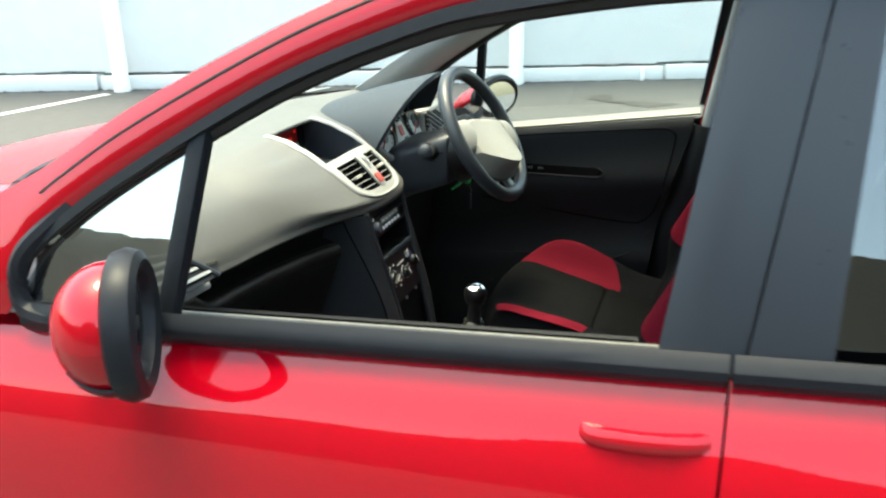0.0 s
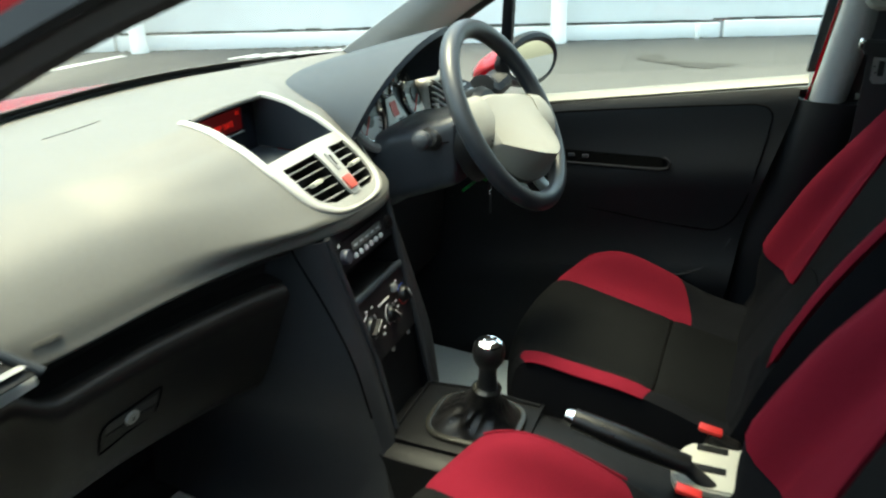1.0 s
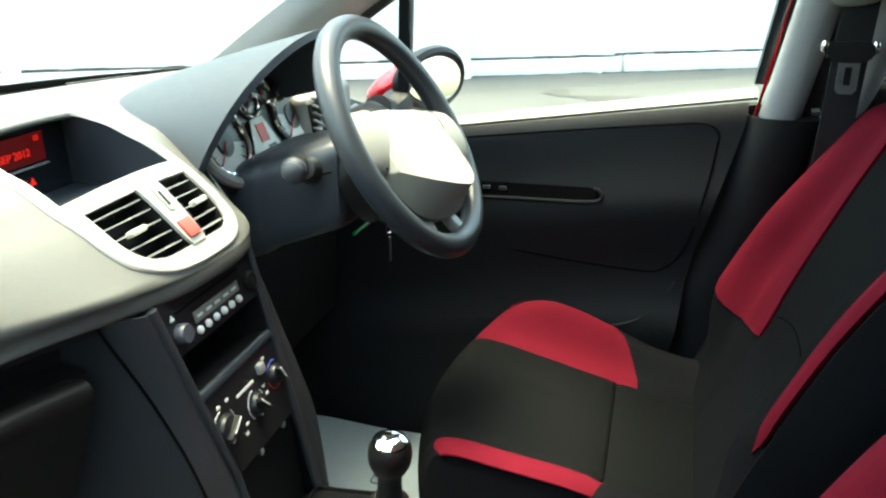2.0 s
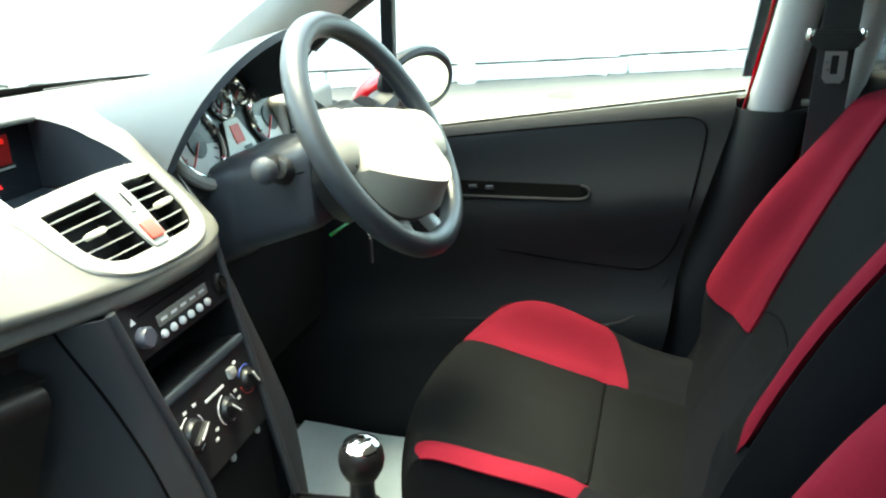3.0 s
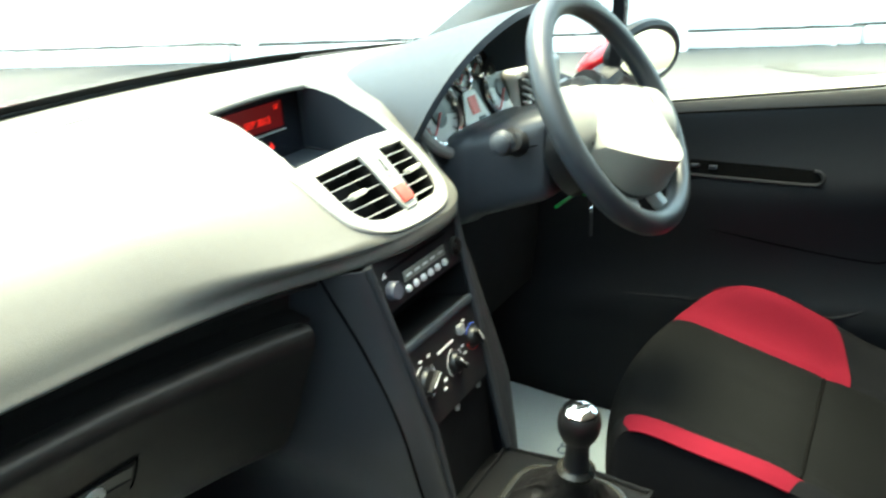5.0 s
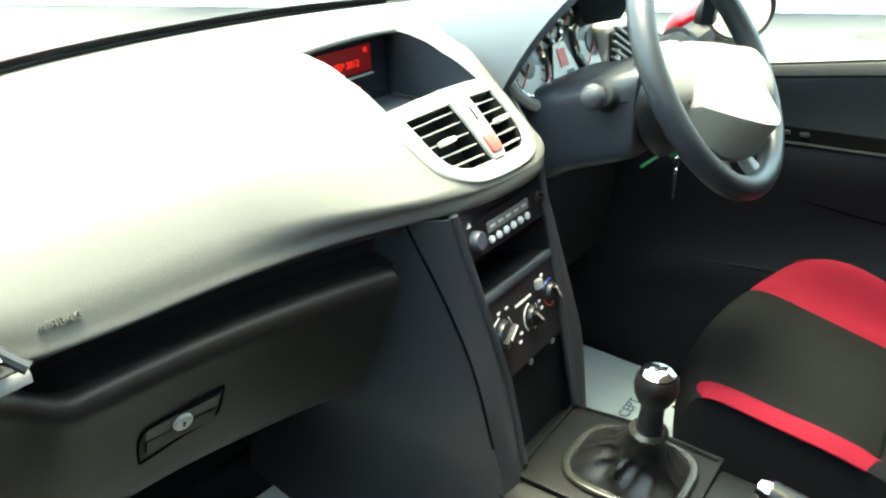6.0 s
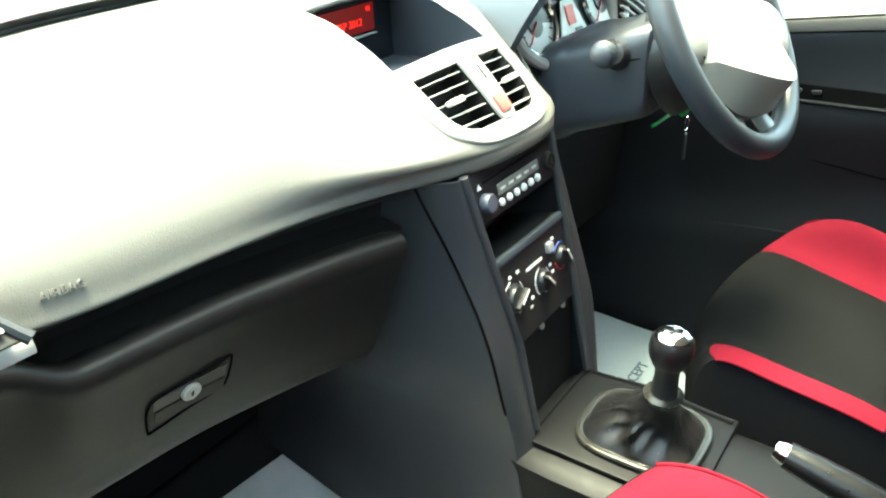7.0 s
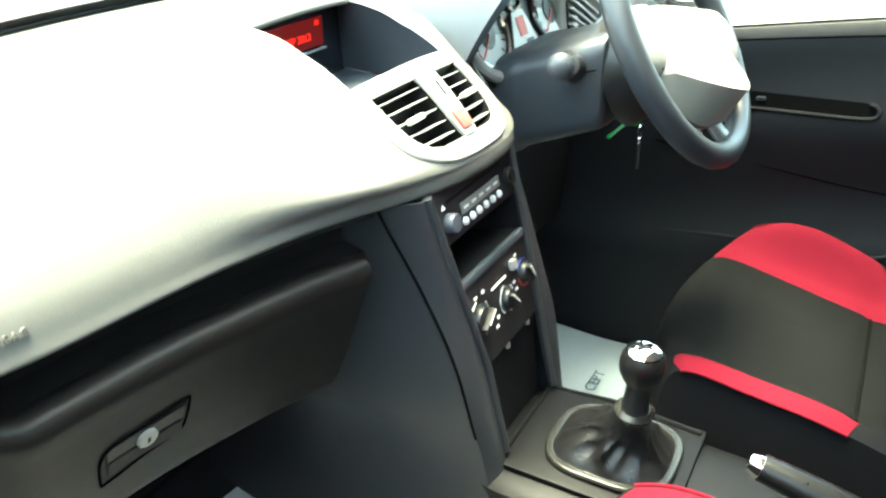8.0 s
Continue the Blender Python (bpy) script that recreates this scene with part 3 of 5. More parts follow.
def build_door(s):
    """A front door with mirror: s = -1 for the passenger's, +1 for the driver's side."""
    near = s < 0
    door = part("front_door", skin(s, -0.33, 0.6645), PAINT, car, "red passenger door, its window wound fully down" if near else "red driver's door with a black inner card")
    part("belt_moulding", sheet(lambda x, v: (x, s * (0.744 + 0.012 * math.sin(math.pi * min(v, 0.98))), belt_low(x, s) + v * (belt_top(x, s) - belt_low(x, s))), lin(-0.19, 0.664, 16), lin(0, 1, 6), 0.006 * s), BLACK_TRIM, door, "black rubber window moulding")
    part("window_frame", glass_strip(s, -0.205, 0.705, lambda x: max(frame_top(x) - 0.034, belt_top(x, s)), lambda x: frame_top(x) - 0.019, 0.003, 40, 0.010), BLACK_TRIM, door)
    part("window_seal", tube([(x, s * (side_y(frame_top(x) - 0.034) - 0.014), frame_top(x) - 0.034) for x in lin(-0.15, 0.69, 44)], 0.012, 8), RUBBER, door)
    tip = [(-0.06, s * 0.748, belt_low(-0.06, s) + 0.01), (-0.17, s * 0.750, 0.926), (-0.198, s * 0.746, 0.95), (-0.19, s * 0.735, 1.005), (-0.13, s * 0.70, 1.065)]
    part("corner_frame", tube(catmull(tip, 6), 0.013, 8), BLACK_TRIM, door)
    part("divider", box((0, 0, 0), (0.024, 0.022, 0.235 if near else 0.25), bevel=0.005, m=Matrix.Translation((0.036 if near else -0.006, s * 0.706 + (0.005 if near else 0.0), 1.054 if near else 1.062)) @ pose(0, 0, 0, s * 17, 8, 0)), BLACK_TRIM, door, "black bar between quarter light and window")
    def quarter(x, v):
        z = belt_top(x, s) + (frame_top(x) - 0.02 - belt_top(x, s)) * v
        return (x, s * (side_y(z) - 0.004), z)
    part("quarter_light", sheet(quarter, lin(-0.185, 0.03 if near else -0.01, 12), lin(0, 1, 6)), QUARTER if near else CLEAR, door, "fixed triangular glass").visible_shadow = False
    part("post", sheet(lambda z, v: ((0.597 + 0.12 * (z - 0.99) + v * 0.0795 if near else 0.583 + 0.11 * (z - 0.99) + v * 0.091), s * (side_y(z) + 0.004 + 0.004 * math.sin(math.pi * v)), z), lin(0.980, 1.360, 8), lin(0, 1, 6), 0.010 * s), PILLAR, door, "black window post, reflecting the sky")
    if not near:
        part("window", glass_strip(s, 0.005, 0.625, lambda x: belt_top(x, s) - 0.04, lambda x: frame_top(x) - 0.02, -0.012), CLEAR, door).visible_shadow = False
    # pull handle outside
    part("door_handle", tube(catmull([(0.535, s * 0.772, belt_low(0.5, s) - 0.048), (0.55, s * 0.783, belt_low(0.5, s) - 0.046), (0.595, s * 0.787, belt_low(0.5, s) - 0.042), (0.635, s * 0.784, belt_low(0.5, s) - 0.038), (0.652, s * 0.776, belt_low(0.5, s) - 0.037)], 6), 0.009, 10, flat=1.3), PAINT, door)
    # inside card
    z_in = (lambda x: 0.935 + 0.08 * x) if near else (lambda x: 0.873 + 0.138 * x)
    rear = curve([(0.30, 0.44), (0.54, 0.492), (0.71, 0.515), (0.92, 0.572), (1.0, 0.575)])
    card_y = curve([(0, 0.688), (0.010, 0.680), (0.03, 0.676), (0.07, 0.672), (0.11, 0.664), (0.15, 0.654), (0.18, 0.653), (0.21, 0.664), (0.25, 0.671), (0.33, 0.672), (0.355, 0.650), (0.375, 0.640), (0.42, 0.648), (0.63, 0.634)])
    def card(u, v):
        drop = curve([(0, 0.0), (0.06, 0.03), (0.075, 0.035), (0.09, 0.04), (0.5, 0.27), (1, 0.63)])(v)
        xx0 = -0.30
        z0 = z_in(xx0 + (0.575 - xx0) * u) - drop
        x = xx0 + (rear(z0) - xx0) * u
        z = z_in(x) - drop
        y = card_y(drop)
        return (x, s * y, z)
    part("inner_card", sheet(card, lin(0, 1, 30), [0, 0.02, 0.045, 0.06, 0.07, 0.08, 0.1, 0.14, 0.18, 0.2, 0.22, 0.25, 0.28, 0.31, 0.36, 0.45, 0.55, 0.62, 0.66, 0.7, 0.75, 0.85, 1], 0.004 * s), DOOR_CARD, door, "black moulded door card")
    def on_card(x, z, lift=0.002):
        zz = z + (z_in(x) - (0.873 + 0.138 * x))
        return Vector((x, s * (card_y(z_in(x) - zz) - lift), zz))
    corners = [(-0.2, 0.836), (0.0, 0.862), (0.25, 0.893), (0.45, 0.915), (0.51, 0.919), (0.533, 0.905), (0.532, 0.875), (0.520, 0.80), (0.510, 0.745), (0.492, 0.69), (0.465, 0.662), (0.43, 0.655), (0.30, 0.664), (0.18, 0.679), (0.02, 0.70)]
    part("card_seam", tube(catmull([on_card(x, z, 0.0045) for x, z in corners], 6), 0.0017, 6), DEEP, door, "seam round the padded door panel")
    ridge = [(-0.1, 0.52), (0.02, 0.527), (0.16, 0.541), (0.30, 0.549), (0.40, 0.558), (0.46, 0.59), (0.49, 0.64)]
    part("pocket_edge", tube(catmull([on_card(x, z, 0.002) for x, z in ridge], 6), 0.0035, 8), DOOR_CARD, door, "rim of the door pocket")
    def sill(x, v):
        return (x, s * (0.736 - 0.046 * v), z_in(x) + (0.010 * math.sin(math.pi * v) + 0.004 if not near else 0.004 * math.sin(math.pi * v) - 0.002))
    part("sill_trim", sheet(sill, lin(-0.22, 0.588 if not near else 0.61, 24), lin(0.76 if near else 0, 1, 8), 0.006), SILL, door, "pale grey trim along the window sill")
    # seal drawn wide, its black standing in for shade on the pale sill
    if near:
        part("window_wiper_seal", sheet(sill, lin(-0.22, 0.61, 24), lin(0, 0.755, 6), 0.006), RUBBER, door, "black rubber seal of the window slot, widened to darken the sill")
    # window switches and pull on the armrest
    # sheet raised on the card; its black gives the shade of a recess
    def recess(x, k):
        e = 0.010 * (smooth(0.335, 0.354, x) ** 2)
        return on_card(x, 0.778 + e + 0.003 * (x - 0.1) / 0.25 + (0.023 - 2 * e) * k, 0.0065)
    panel = part("switch_panel", sheet(recess, lin(0.085, 0.354, 22), lin(0, 1, 5), 0.001), DEEP, door, "raised black sheet painted as the shaded recess with window switches")
    part("recess_rim", tube(catmull([on_card(x, z, 0.0075) for x, z in ((0.05, 0.772), (0.16, 0.776), (0.26, 0.778), (0.34, 0.781), (0.355, 0.79), (0.350, 0.80), (0.34, 0.803))], 5), 0.0028, 6), DOOR_CARD, panel)
    for x in (0.152, 0.182):
        part("switch", box(on_card(x, 0.792, 0.008), (0.014, 0.005, 0.007), (0, -5, 0), 0.002), COWL, panel)
    # door mirror, turned towards the driver
    c = Vector((0.054, -0.820, 0.985)) if near else Vector((-0.004, 0.868, 0.945))
    ry, rz, deep = (0.074, 0.070, 0.078) if near else (0.096, 0.052, 0.14)
    turned = Matrix.Translation(c) @ pose(0, 0, 0, 0, 0, -s * (30 if near else 22))
    def ring(a, k, x):
        return turned @ Vector((x, s * ry * k * math.cos(a), rz * k * math.sin(a) * (1 + 0.10 * math.cos(a))))
    ts = [0, 0.08, 0.2, 0.35, 0.5, 0.65, 0.8, 0.9, 0.97, 1.0]
    def shell(t, a):
        return ring(a, math.sqrt(max(0.0, 1 - t ** 2.4)) * (1 + 0.05 * math.sin(math.pi * t)), -0.012 - deep * t) - Vector((0, 0, 0 if near else 0.05 * t))
    part("mirror", sheet(shell, ts[1:], lin(0, 2 * math.pi, 33)), PAINT, door, "red door mirror housing")
    lower = lin(1.02 * math.pi, 1.98 * math.pi, 17)
    part("mirror_base", sheet(lambda t, a: ring(a, (math.sqrt(max(0.0, 1 - t ** 2.4)) + 0.035) * (1 + 0.05 * math.sin(math.pi * t)), -0.008 - deep * t), ts[:7], [a for a in lower if math.sin(a) < -0.45], 0.003), BLACK_TRIM, door)
    part("mirror_rim", tube([ring(a, 1.0, -0.008) for a in lin(0, 2 * math.pi, 41)[:-1]], 0.014 if near else 0.012, 8, closed=True, up=turned.to_3x3() @ Vector((1, 0, 0)), flat=1.3), BLACK_TRIM, door)
    tip_up = turned @ pose(0, 0, 0, 0, 0 if near else -8, 0)
    glass_at = [tip_up @ turned.inverted() @ ring(a, 0.90, -0.004 if near else 0.002) for a in lin(0, 2 * math.pi, 41)[:-1]]
    part("mirror_glass", plate(glass_at, tip_up.to_3x3() @ Vector((0.002, 0, 0))), MIRROR, door)
    part("mirror_foot", tube(catmull([(-0.075, s * 0.730, c.z - 0.035), (-0.065, s * 0.755, c.z - 0.045), (-0.05, s * 0.79, c.z - 0.03)], 5), 0.028 if near else 0.036, 10, flat=0.7), BLACK_TRIM, door)
    return door


build_door(-1)
build_door(1)

# ---- seats ----


def build_seat(origin, label):
    """Front seat; origin is the point on the floor under the middle of the cushion."""
    seat = thing("front_seat", (0.40, 0.37, 0.27), label, "car seat", "front seats")
    prof = curve([(0.0, 0.40), (0.06, 0.475), (0.14, 0.543), (0.22, 0.581), (0.30, 0.590), (0.45, 0.576), (0.62, 0.545), (0.8, 0.522), (1, 0.51)])
    run = curve([(0.0, 0.150), (0.06, 0.132), (0.14, 0.134), (0.22, 0.158), (0.30, 0.200), (0.45, 0.29), (0.62, 0.42), (0.8, 0.52), (1, 0.64)])
    lift = curve([(0, 0), (0.12, 0.0), (0.150, 0.004), (0.172, 0.022), (0.190, 0.041), (0.206, 0.048), (0.226, 0.040), (0.245, 0.014), (0.256, -0.03)])

    inboard = curve([(0, 0), (0.14, 0.10), (0.26, 0.26), (0.46, 0.42), (0.55, 0.56), (0.64, 0.52), (0.75, 0.36), (1, 0.2)])

    def cushion(v, d):
        amount = smooth(0.20, 0.47, v) * (1 - 0.6 * smooth(0.47, 0.72, v)) * 1.04 if d > 0 else inboard(v)
        seam = -0.004 * math.exp(-((v - 0.60) / 0.010) ** 2) * (abs(d) < 0.2)
        seam -= 0.003 * math.exp(-((d - welt(v)) / 0.005) ** 2) if d > 0 else 0.003 * math.exp(-((d + 0.186) / 0.005) ** 2)
        crown = 0.004 * (1 - (d / 0.13) ** 2) if abs(d) < 0.13 else 0
        nose = 0.062 * (d / 0.25) ** 2 * (1 - smooth(0.10, 0.46, v))
        return (run(v) + nose, 0.37 + d, prof(v) - 0.008 + (lift(abs(d)) * amount if abs(d) < 0.25 else lift(abs(d)) * (0.4 + 0.6 * amount)) + seam + crown * amount)

    # inner seam of the outboard red field
    welt = curve([(0, 0.15), (0.16, 0.15), (0.235, 0.128), (0.36, 0.112), (0.5, 0.103), (0.6, 0.103), (1, 0.108)])
    rim = {1: 0.236, -1: 0.227}
    def centre(v, k):
        return cushion(v, -0.186 + k * (welt(v) + 0.186))
    part("cushion_centre", sheet(centre, lin(0, 0.60, 30), lin(0, 1, 24), 0.012), GREY_FABRIC, seat, "charcoal woven cushion panel")
    part("cushion_rear", sheet(centre, lin(0.60, 1, 16), lin(0, 1, 24), 0.012), GREY_FABRIC, seat, "charcoal rear of the cushion behind a cross seam")
    for s in (-1, 1):
        def red(v, k, s=s):
            a = welt(v) if s > 0 else 0.186
            return cushion(v, s * (a + k * (rim[s] - a)))
        def dome(v, k, s=s):
            stop = (0.655 - 0.085 * k ** 2) if s > 0 else 0.61 - 0.02 * k
            start = 0.215 + 0.05 * k ** 2 if s > 0 else 0.262 - 0.03 * math.sin(math.pi * k)
            return red(start + (stop - start) * v, k)
        def behind(v, k, s=s):
            stop = (0.655 - 0.085 * k ** 2) if s > 0 else 0.61 - 0.02 * k
            return red(stop + (1 - stop) * v, k)
        def before(v, k, s=s):
            return red((0.215 + 0.05 * k ** 2 if s > 0 else 0.262 - 0.03 * math.sin(math.pi * k)) * v, k)
        ks = lin(0, 1, 16)
        part("cushion_bolster", sheet(dome, lin(0, 1, 26), ks, 0.012 * s), RED_FABRIC, seat, "red cloth cushion bolster")
        part("cushion_heel", sheet(behind, lin(0, 1, 16), ks, 0.012 * s), BLACK_FABRIC, seat)
        part("cushion_corner", sheet(before, lin(0, 1, 12), ks, 0.012 * s), GREY_FABRIC if s > 0 else BLACK_FABRIC, seat)
        def flank(v, w, s=s):
            p = Vector(cushion(v, s * rim[s]))
            return (p.x, 0.37 + s * (rim[s] + 0.024 * math.sin(w * math.pi * 0.6)), p.z + (0.31 - p.z) * w)
        part("cushion_side", sheet(flank, lin(0, 1, 24), lin(0, 1, 10), 0.008 * s), BLACK_FABRIC, seat, "black side of the seat base")
        part("piping", tube([Vector(cushion(v, s * rim[s])) + Vector((0, s * 0.002, 0.001)) for v in lin(0.26, 0.59, 34)], 0.0018, 6), RED_FABRIC, seat)
    part("cross_seam", tube([Vector(centre(0.60, k)) + Vector((0, 0, 0.0015)) for k in lin(0.01, 0.99, 24)], 0.0022, 6), DEEP, seat, "dark seam across the cushion")
    # backrest: w runs up its slope
    def back(w, d):
        z = 0.50 + 0.66 * w
        x = 0.580 + 0.008 * smooth(-0.2, 0.2, d) + 0.48 * (z - 0.633)
        bol = curve([(0, 0), (0.12, 0.0), (0.155, 0.002), (0.172, 0.028), (0.190, 0.050), (0.206, 0.054), (0.226, 0.044), (0.245, 0.015)])(abs(d)) * (1.0 if d > 0 else 0.76)
        grow = smooth(0.04, 0.27, w) * (1 - 0.72 * smooth(0.42, 0.8, w))
        width = 1 - 0.16 * smooth(0.62, 1.0, w) + 0.07 * math.exp(-((w - 0.34) / 0.16) ** 2)
        seam = 0.004 * math.exp(-((d - (leaf(w) if d > 0 else -0.213)) / 0.006) ** 2)
        return (x - bol * grow + seam + 0.06 * smooth(0.70, 0.77, w), 0.37 + d * width, z - 0.015 * smooth(0.72, 0.77, w))

    # inner seam of the red leaf on the outboard side
    leaf = curve([(0.0, 0.050), (0.255, 0.052), (0.345, 0.075), (0.455, 0.098), (0.6, 0.118), (1, 0.13)])
    inner = curve([(0, 0.234), (0.25, 0.234), (0.32, 0.222), (0.42, 0.214), (1, 0.210)])
    foot = curve([(0, 0.255), (0.3, 0.236), (0.55, 0.222), (0.70, 0.244), (0.85, 0.288), (1, 0.335)])
    outer = curve([(0, 0.235), (0.25, 0.2355), (0.35, 0.231), (0.45, 0.231), (0.6, 0.234), (1, 0.238)])
    def low_top(d):
        return 0.27 if d < 0.06 else foot(min(1, (d - 0.058) / 0.184)) + 0.012
    def panel(w, k):
        return back(w, -inner(w) + k * (leaf(w) + inner(w)))
    part("backrest_centre", sheet(panel, lin(0.25, 0.77, 30), lin(0, 1, 22), 0.012), GREY_FABRIC, seat, "charcoal woven backrest panel")
    part("panel_seam", tube([Vector(panel(0.30 + 0.05 * math.sin(math.pi * k), k)) - Vector((0.001, 0, 0)) for k in lin(0.12, 0.96, 24)], 0.0012, 6), DEEP, seat)
    part("backrest_lower", sheet(lambda w, d: back(w * (low_top(d) if d > -0.19 else 0.25 + 0.02 * smooth(-0.20, -0.225, d)), d) , lin(0.0, 1, 14), lin(-0.245, 0.245, 32), 0.012), BLACK_FABRIC, seat)
    for s in (-1, 1):
        def field(w, k, s=s):
            lo = foot(k) if s > 0 else 0.255 + 0.02 * k
            ww = lo + (0.77 - lo) * w
            a = leaf(ww) if s > 0 else inner(ww)
            return Vector(back(ww, s * (a + ((0.242 if s > 0 else outer(ww)) - a) * k))) - Vector((0.005, 0, 0))
        part("backrest_bolster", sheet(field, lin(0, 1, 34), lin(0, 1, 18), 0.010 * s), RED_FABRIC, seat, "red cloth backrest bolster")
        def side(w, k, s=s):
            p = Vector(back(w, s * (0.24 if s > 0 else outer(w) + 0.001)))
            return (p.x + 0.15 * k, p.y + s * 0.014 * math.sin(math.pi * min(1, k * 1.1)), p.z - 0.05 * k)
        part("backrest_side", sheet(side, lin(0, 0.77, 24), lin(0, 1, 8), 0.008 * -s), BLACK_FABRIC, seat)
    def rear_shell(w, d):
        p = Vector(back(w, d))
        return (0.596 + 0.48 * (p.z - 0.633) + 0.14, p.y, p.z - 0.05)
    part("backrest_shell", sheet(rear_shell, lin(0, 0.77, 12), lin(-0.245, 0.245, 10), 0.01), BLACK_FABRIC, seat)
    part("backrest_top", tube([(0.855, 0.37 + d, 0.962) for d in lin(-0.19, 0.19, 8)], 0.05, 12, flat=0.6), GREY_FABRIC, seat)
    part("headrest", box((0.885, 0.37, 1.125), (0.10, 0.25, 0.17), (0, 14, 0), 0.045, 5), BLACK_FABRIC, seat, "black cloth headrest")
    for s in (-1, 1):
        part("headrest_post", tube([(0.840, 0.37 + s * 0.07, 0.97), (0.872, 0.37 + s * 0.07, 1.07)], 0.006, 8), CHROME, seat)
    part("slide_rail", box((0.42, 0.37, 0.305), (0.42, 0.40, 0.07), bevel=0.01), RUBBER, seat)
    seat.matrix_basis = Matrix.Translation(origin)
    return seat


driver = build_seat((0.40, 0.37, 0.27), "driver's seat in charcoal cloth with red side bolsters")
bar = part("adjuster_bar", tube(catmull([(0.150, 0.50, 0.345), (0.086, 0.462, 0.332), (0.092, 0.452, 0.331), (0.149, 0.373, 0.331), (0.17, 0.33, 0.335)], 5), 0.0035, 8), RING, driver, "thin metal bar for sliding the seat")
passenger = copy_thing(driver, Matrix.Translation((0.418, -0.362, 0.323)))
for piece in passenger.children:
    # its backrest is set a notch further forward
    if piece.name.startswith(("backrest", "headrest", "panel_seam")):
        piece.matrix_basis = Matrix.Translation((-0.024, 0, 0.014)) @ piece.matrix_basis
tagged(passenger, "passenger's seat in charcoal cloth with red bolsters, set higher")

# ---- dashboard ----
edge_x = curve([(-0.66, -0.165), (-0.56, -0.132), (-0.49, -0.117), (-0.43, -0.110), (-0.335, -0.096), (-0.22, -0.065), (-0.168, -0.046), (-0.10, -0.016), (-0.05, 0.001), (0.0, 0.008), (0.05, 0.009), (0.085, 0.0), (0.11, -0.02), (0.14, -0.07), (0.16, -0.11), (0.22, -0.14), (0.66, -0.14)])
edge_z = curve([(-0.66, 0.93), (-0.56, 0.935), (-0.525, 0.915), (-0.49, 0.874), (-0.2, 0.874), (0.06, 0.874), (0.12, 0.885), (0.16, 0.95), (0.22, 0.97), (0.66, 0.97)])


MIDDLE = -0.002
side_fall = curve([(0.37, 0), (0.45, 0.007), (0.53, 0.0125), (0.58, 0.0135), (0.62, 0.0145), (0.66, 0.017), (0.70, 0.0175), (0.74, 0.014), (0.775, 0.007), (0.9, 0.003), (1, 0)])


def pad(y, v):
    """The dash pad: v from its lower rear lip (0) over the top to the windscreen (1)."""
    xe, ze = edge_x(y), edge_z(y)
    far = cowl(y) + 0.012
    c = 1 - smooth(0.10, 0.32, abs(y + 0.006))
    k = 0.6 * (xe - 0.012)
    mid = [(xe - 0.02, ze - 0.006), (xe, ze), (xe + 0.002, ze + 0.014), (k + 0.003, 0.902), (0.5 * k - 0.055, 0.962), (-0.12, 1.003), (-0.178, 1.0215), (-0.36, 1.012), (far, 0.984)]
    side = [(xe - 0.02, ze - 0.006), (xe, ze), (xe - 0.001, ze + 0.011), (xe - 0.014, ze + 0.041), (xe - 0.055, ze + 0.6 * (0.995 - ze) + 0.012), (xe - 0.11, 0.984), (xe - 0.17, 0.996), (0.5 * (xe - 0.17 + far), 1.0), (far, 0.984)]
    p = [(a[0] * c + b[0] * (1 - c), a[1] * c + b[1] * (1 - c)) for a, b in zip(mid, side)]
    q = v * (len(p) - 1)
    i = min(int(q), len(p) - 2)
    t = q - i
    a, b, c, d = (Vector((*p[min(max(i + j, 0), len(p) - 1)], 0)) for j in (-1, 0, 1, 2))
    r = 0.5 * (2 * b + (c - a) * t + (2 * a - 5 * b + 4 * c - d) * t * t + (3 * b - a - 3 * c + d) * t ** 3)
    # the middle falls away to both sides
    wide = abs(y - MIDDLE) / 0.09
    fall = side_fall(v) * (wide * wide if wide < 1 else 1 + 0.5 * (1 - math.exp(-4 * (wide - 1)))) * (1 - smooth(0.13, 0.30, abs(y)))
    return Vector((r.x - 0.73 * fall, y, r.y - 0.68 * fall))


# outline of the vent and display opening, as (sideways, v)
half_v = curve([(0.343, 0.0), (0.347, 0.030), (0.356, 0.048), (0.372, 0.064), (0.393, 0.079), (0.414, 0.089), (0.452, 0.096), (0.49, 0.099), (0.53, 0.102), (0.625, 0.102), (0.80, 0.100)])
outline = [(-half_v(v), v) for v in (0.780, 0.71, 0.64, 0.58, 0.53, 0.49, 0.45, 0.414, 0.393, 0.372, 0.356, 0.347)] + [(0.0, 0.343)] + [(half_v(v), v) for v in (0.347, 0.356, 0.372, 0.393, 0.414, 0.45, 0.49, 0.53, 0.58, 0.64, 0.71, 0.780)]
outline = [(MIDDLE + y, v) for y, v in outline]
SLOPE = radians(43)
vent_n = Vector((math.cos(SLOPE), 0, math.sin(SLOPE)))
vent_up = Vector((-math.sin(SLOPE), 0, math.cos(SLOPE)))
vent_o = Vector((-0.014, MIDDLE, 0.922))


def in_shield(y, v):
    return 0.345 < v < 0.774 and abs(y - MIDDLE) < half_v(v) - 0.003


def pad_off(y, v, h):
    """A point at height h over the pad."""
    p = pad(y, v)
    n = (pad(y + 0.002, v) - p).cross(pad(y, v + 0.004) - p)
    n = n.normalized() if n.length > 0 else Vector((0, 0, 1))
    return p + (n if n.z > 0 else -n) * h


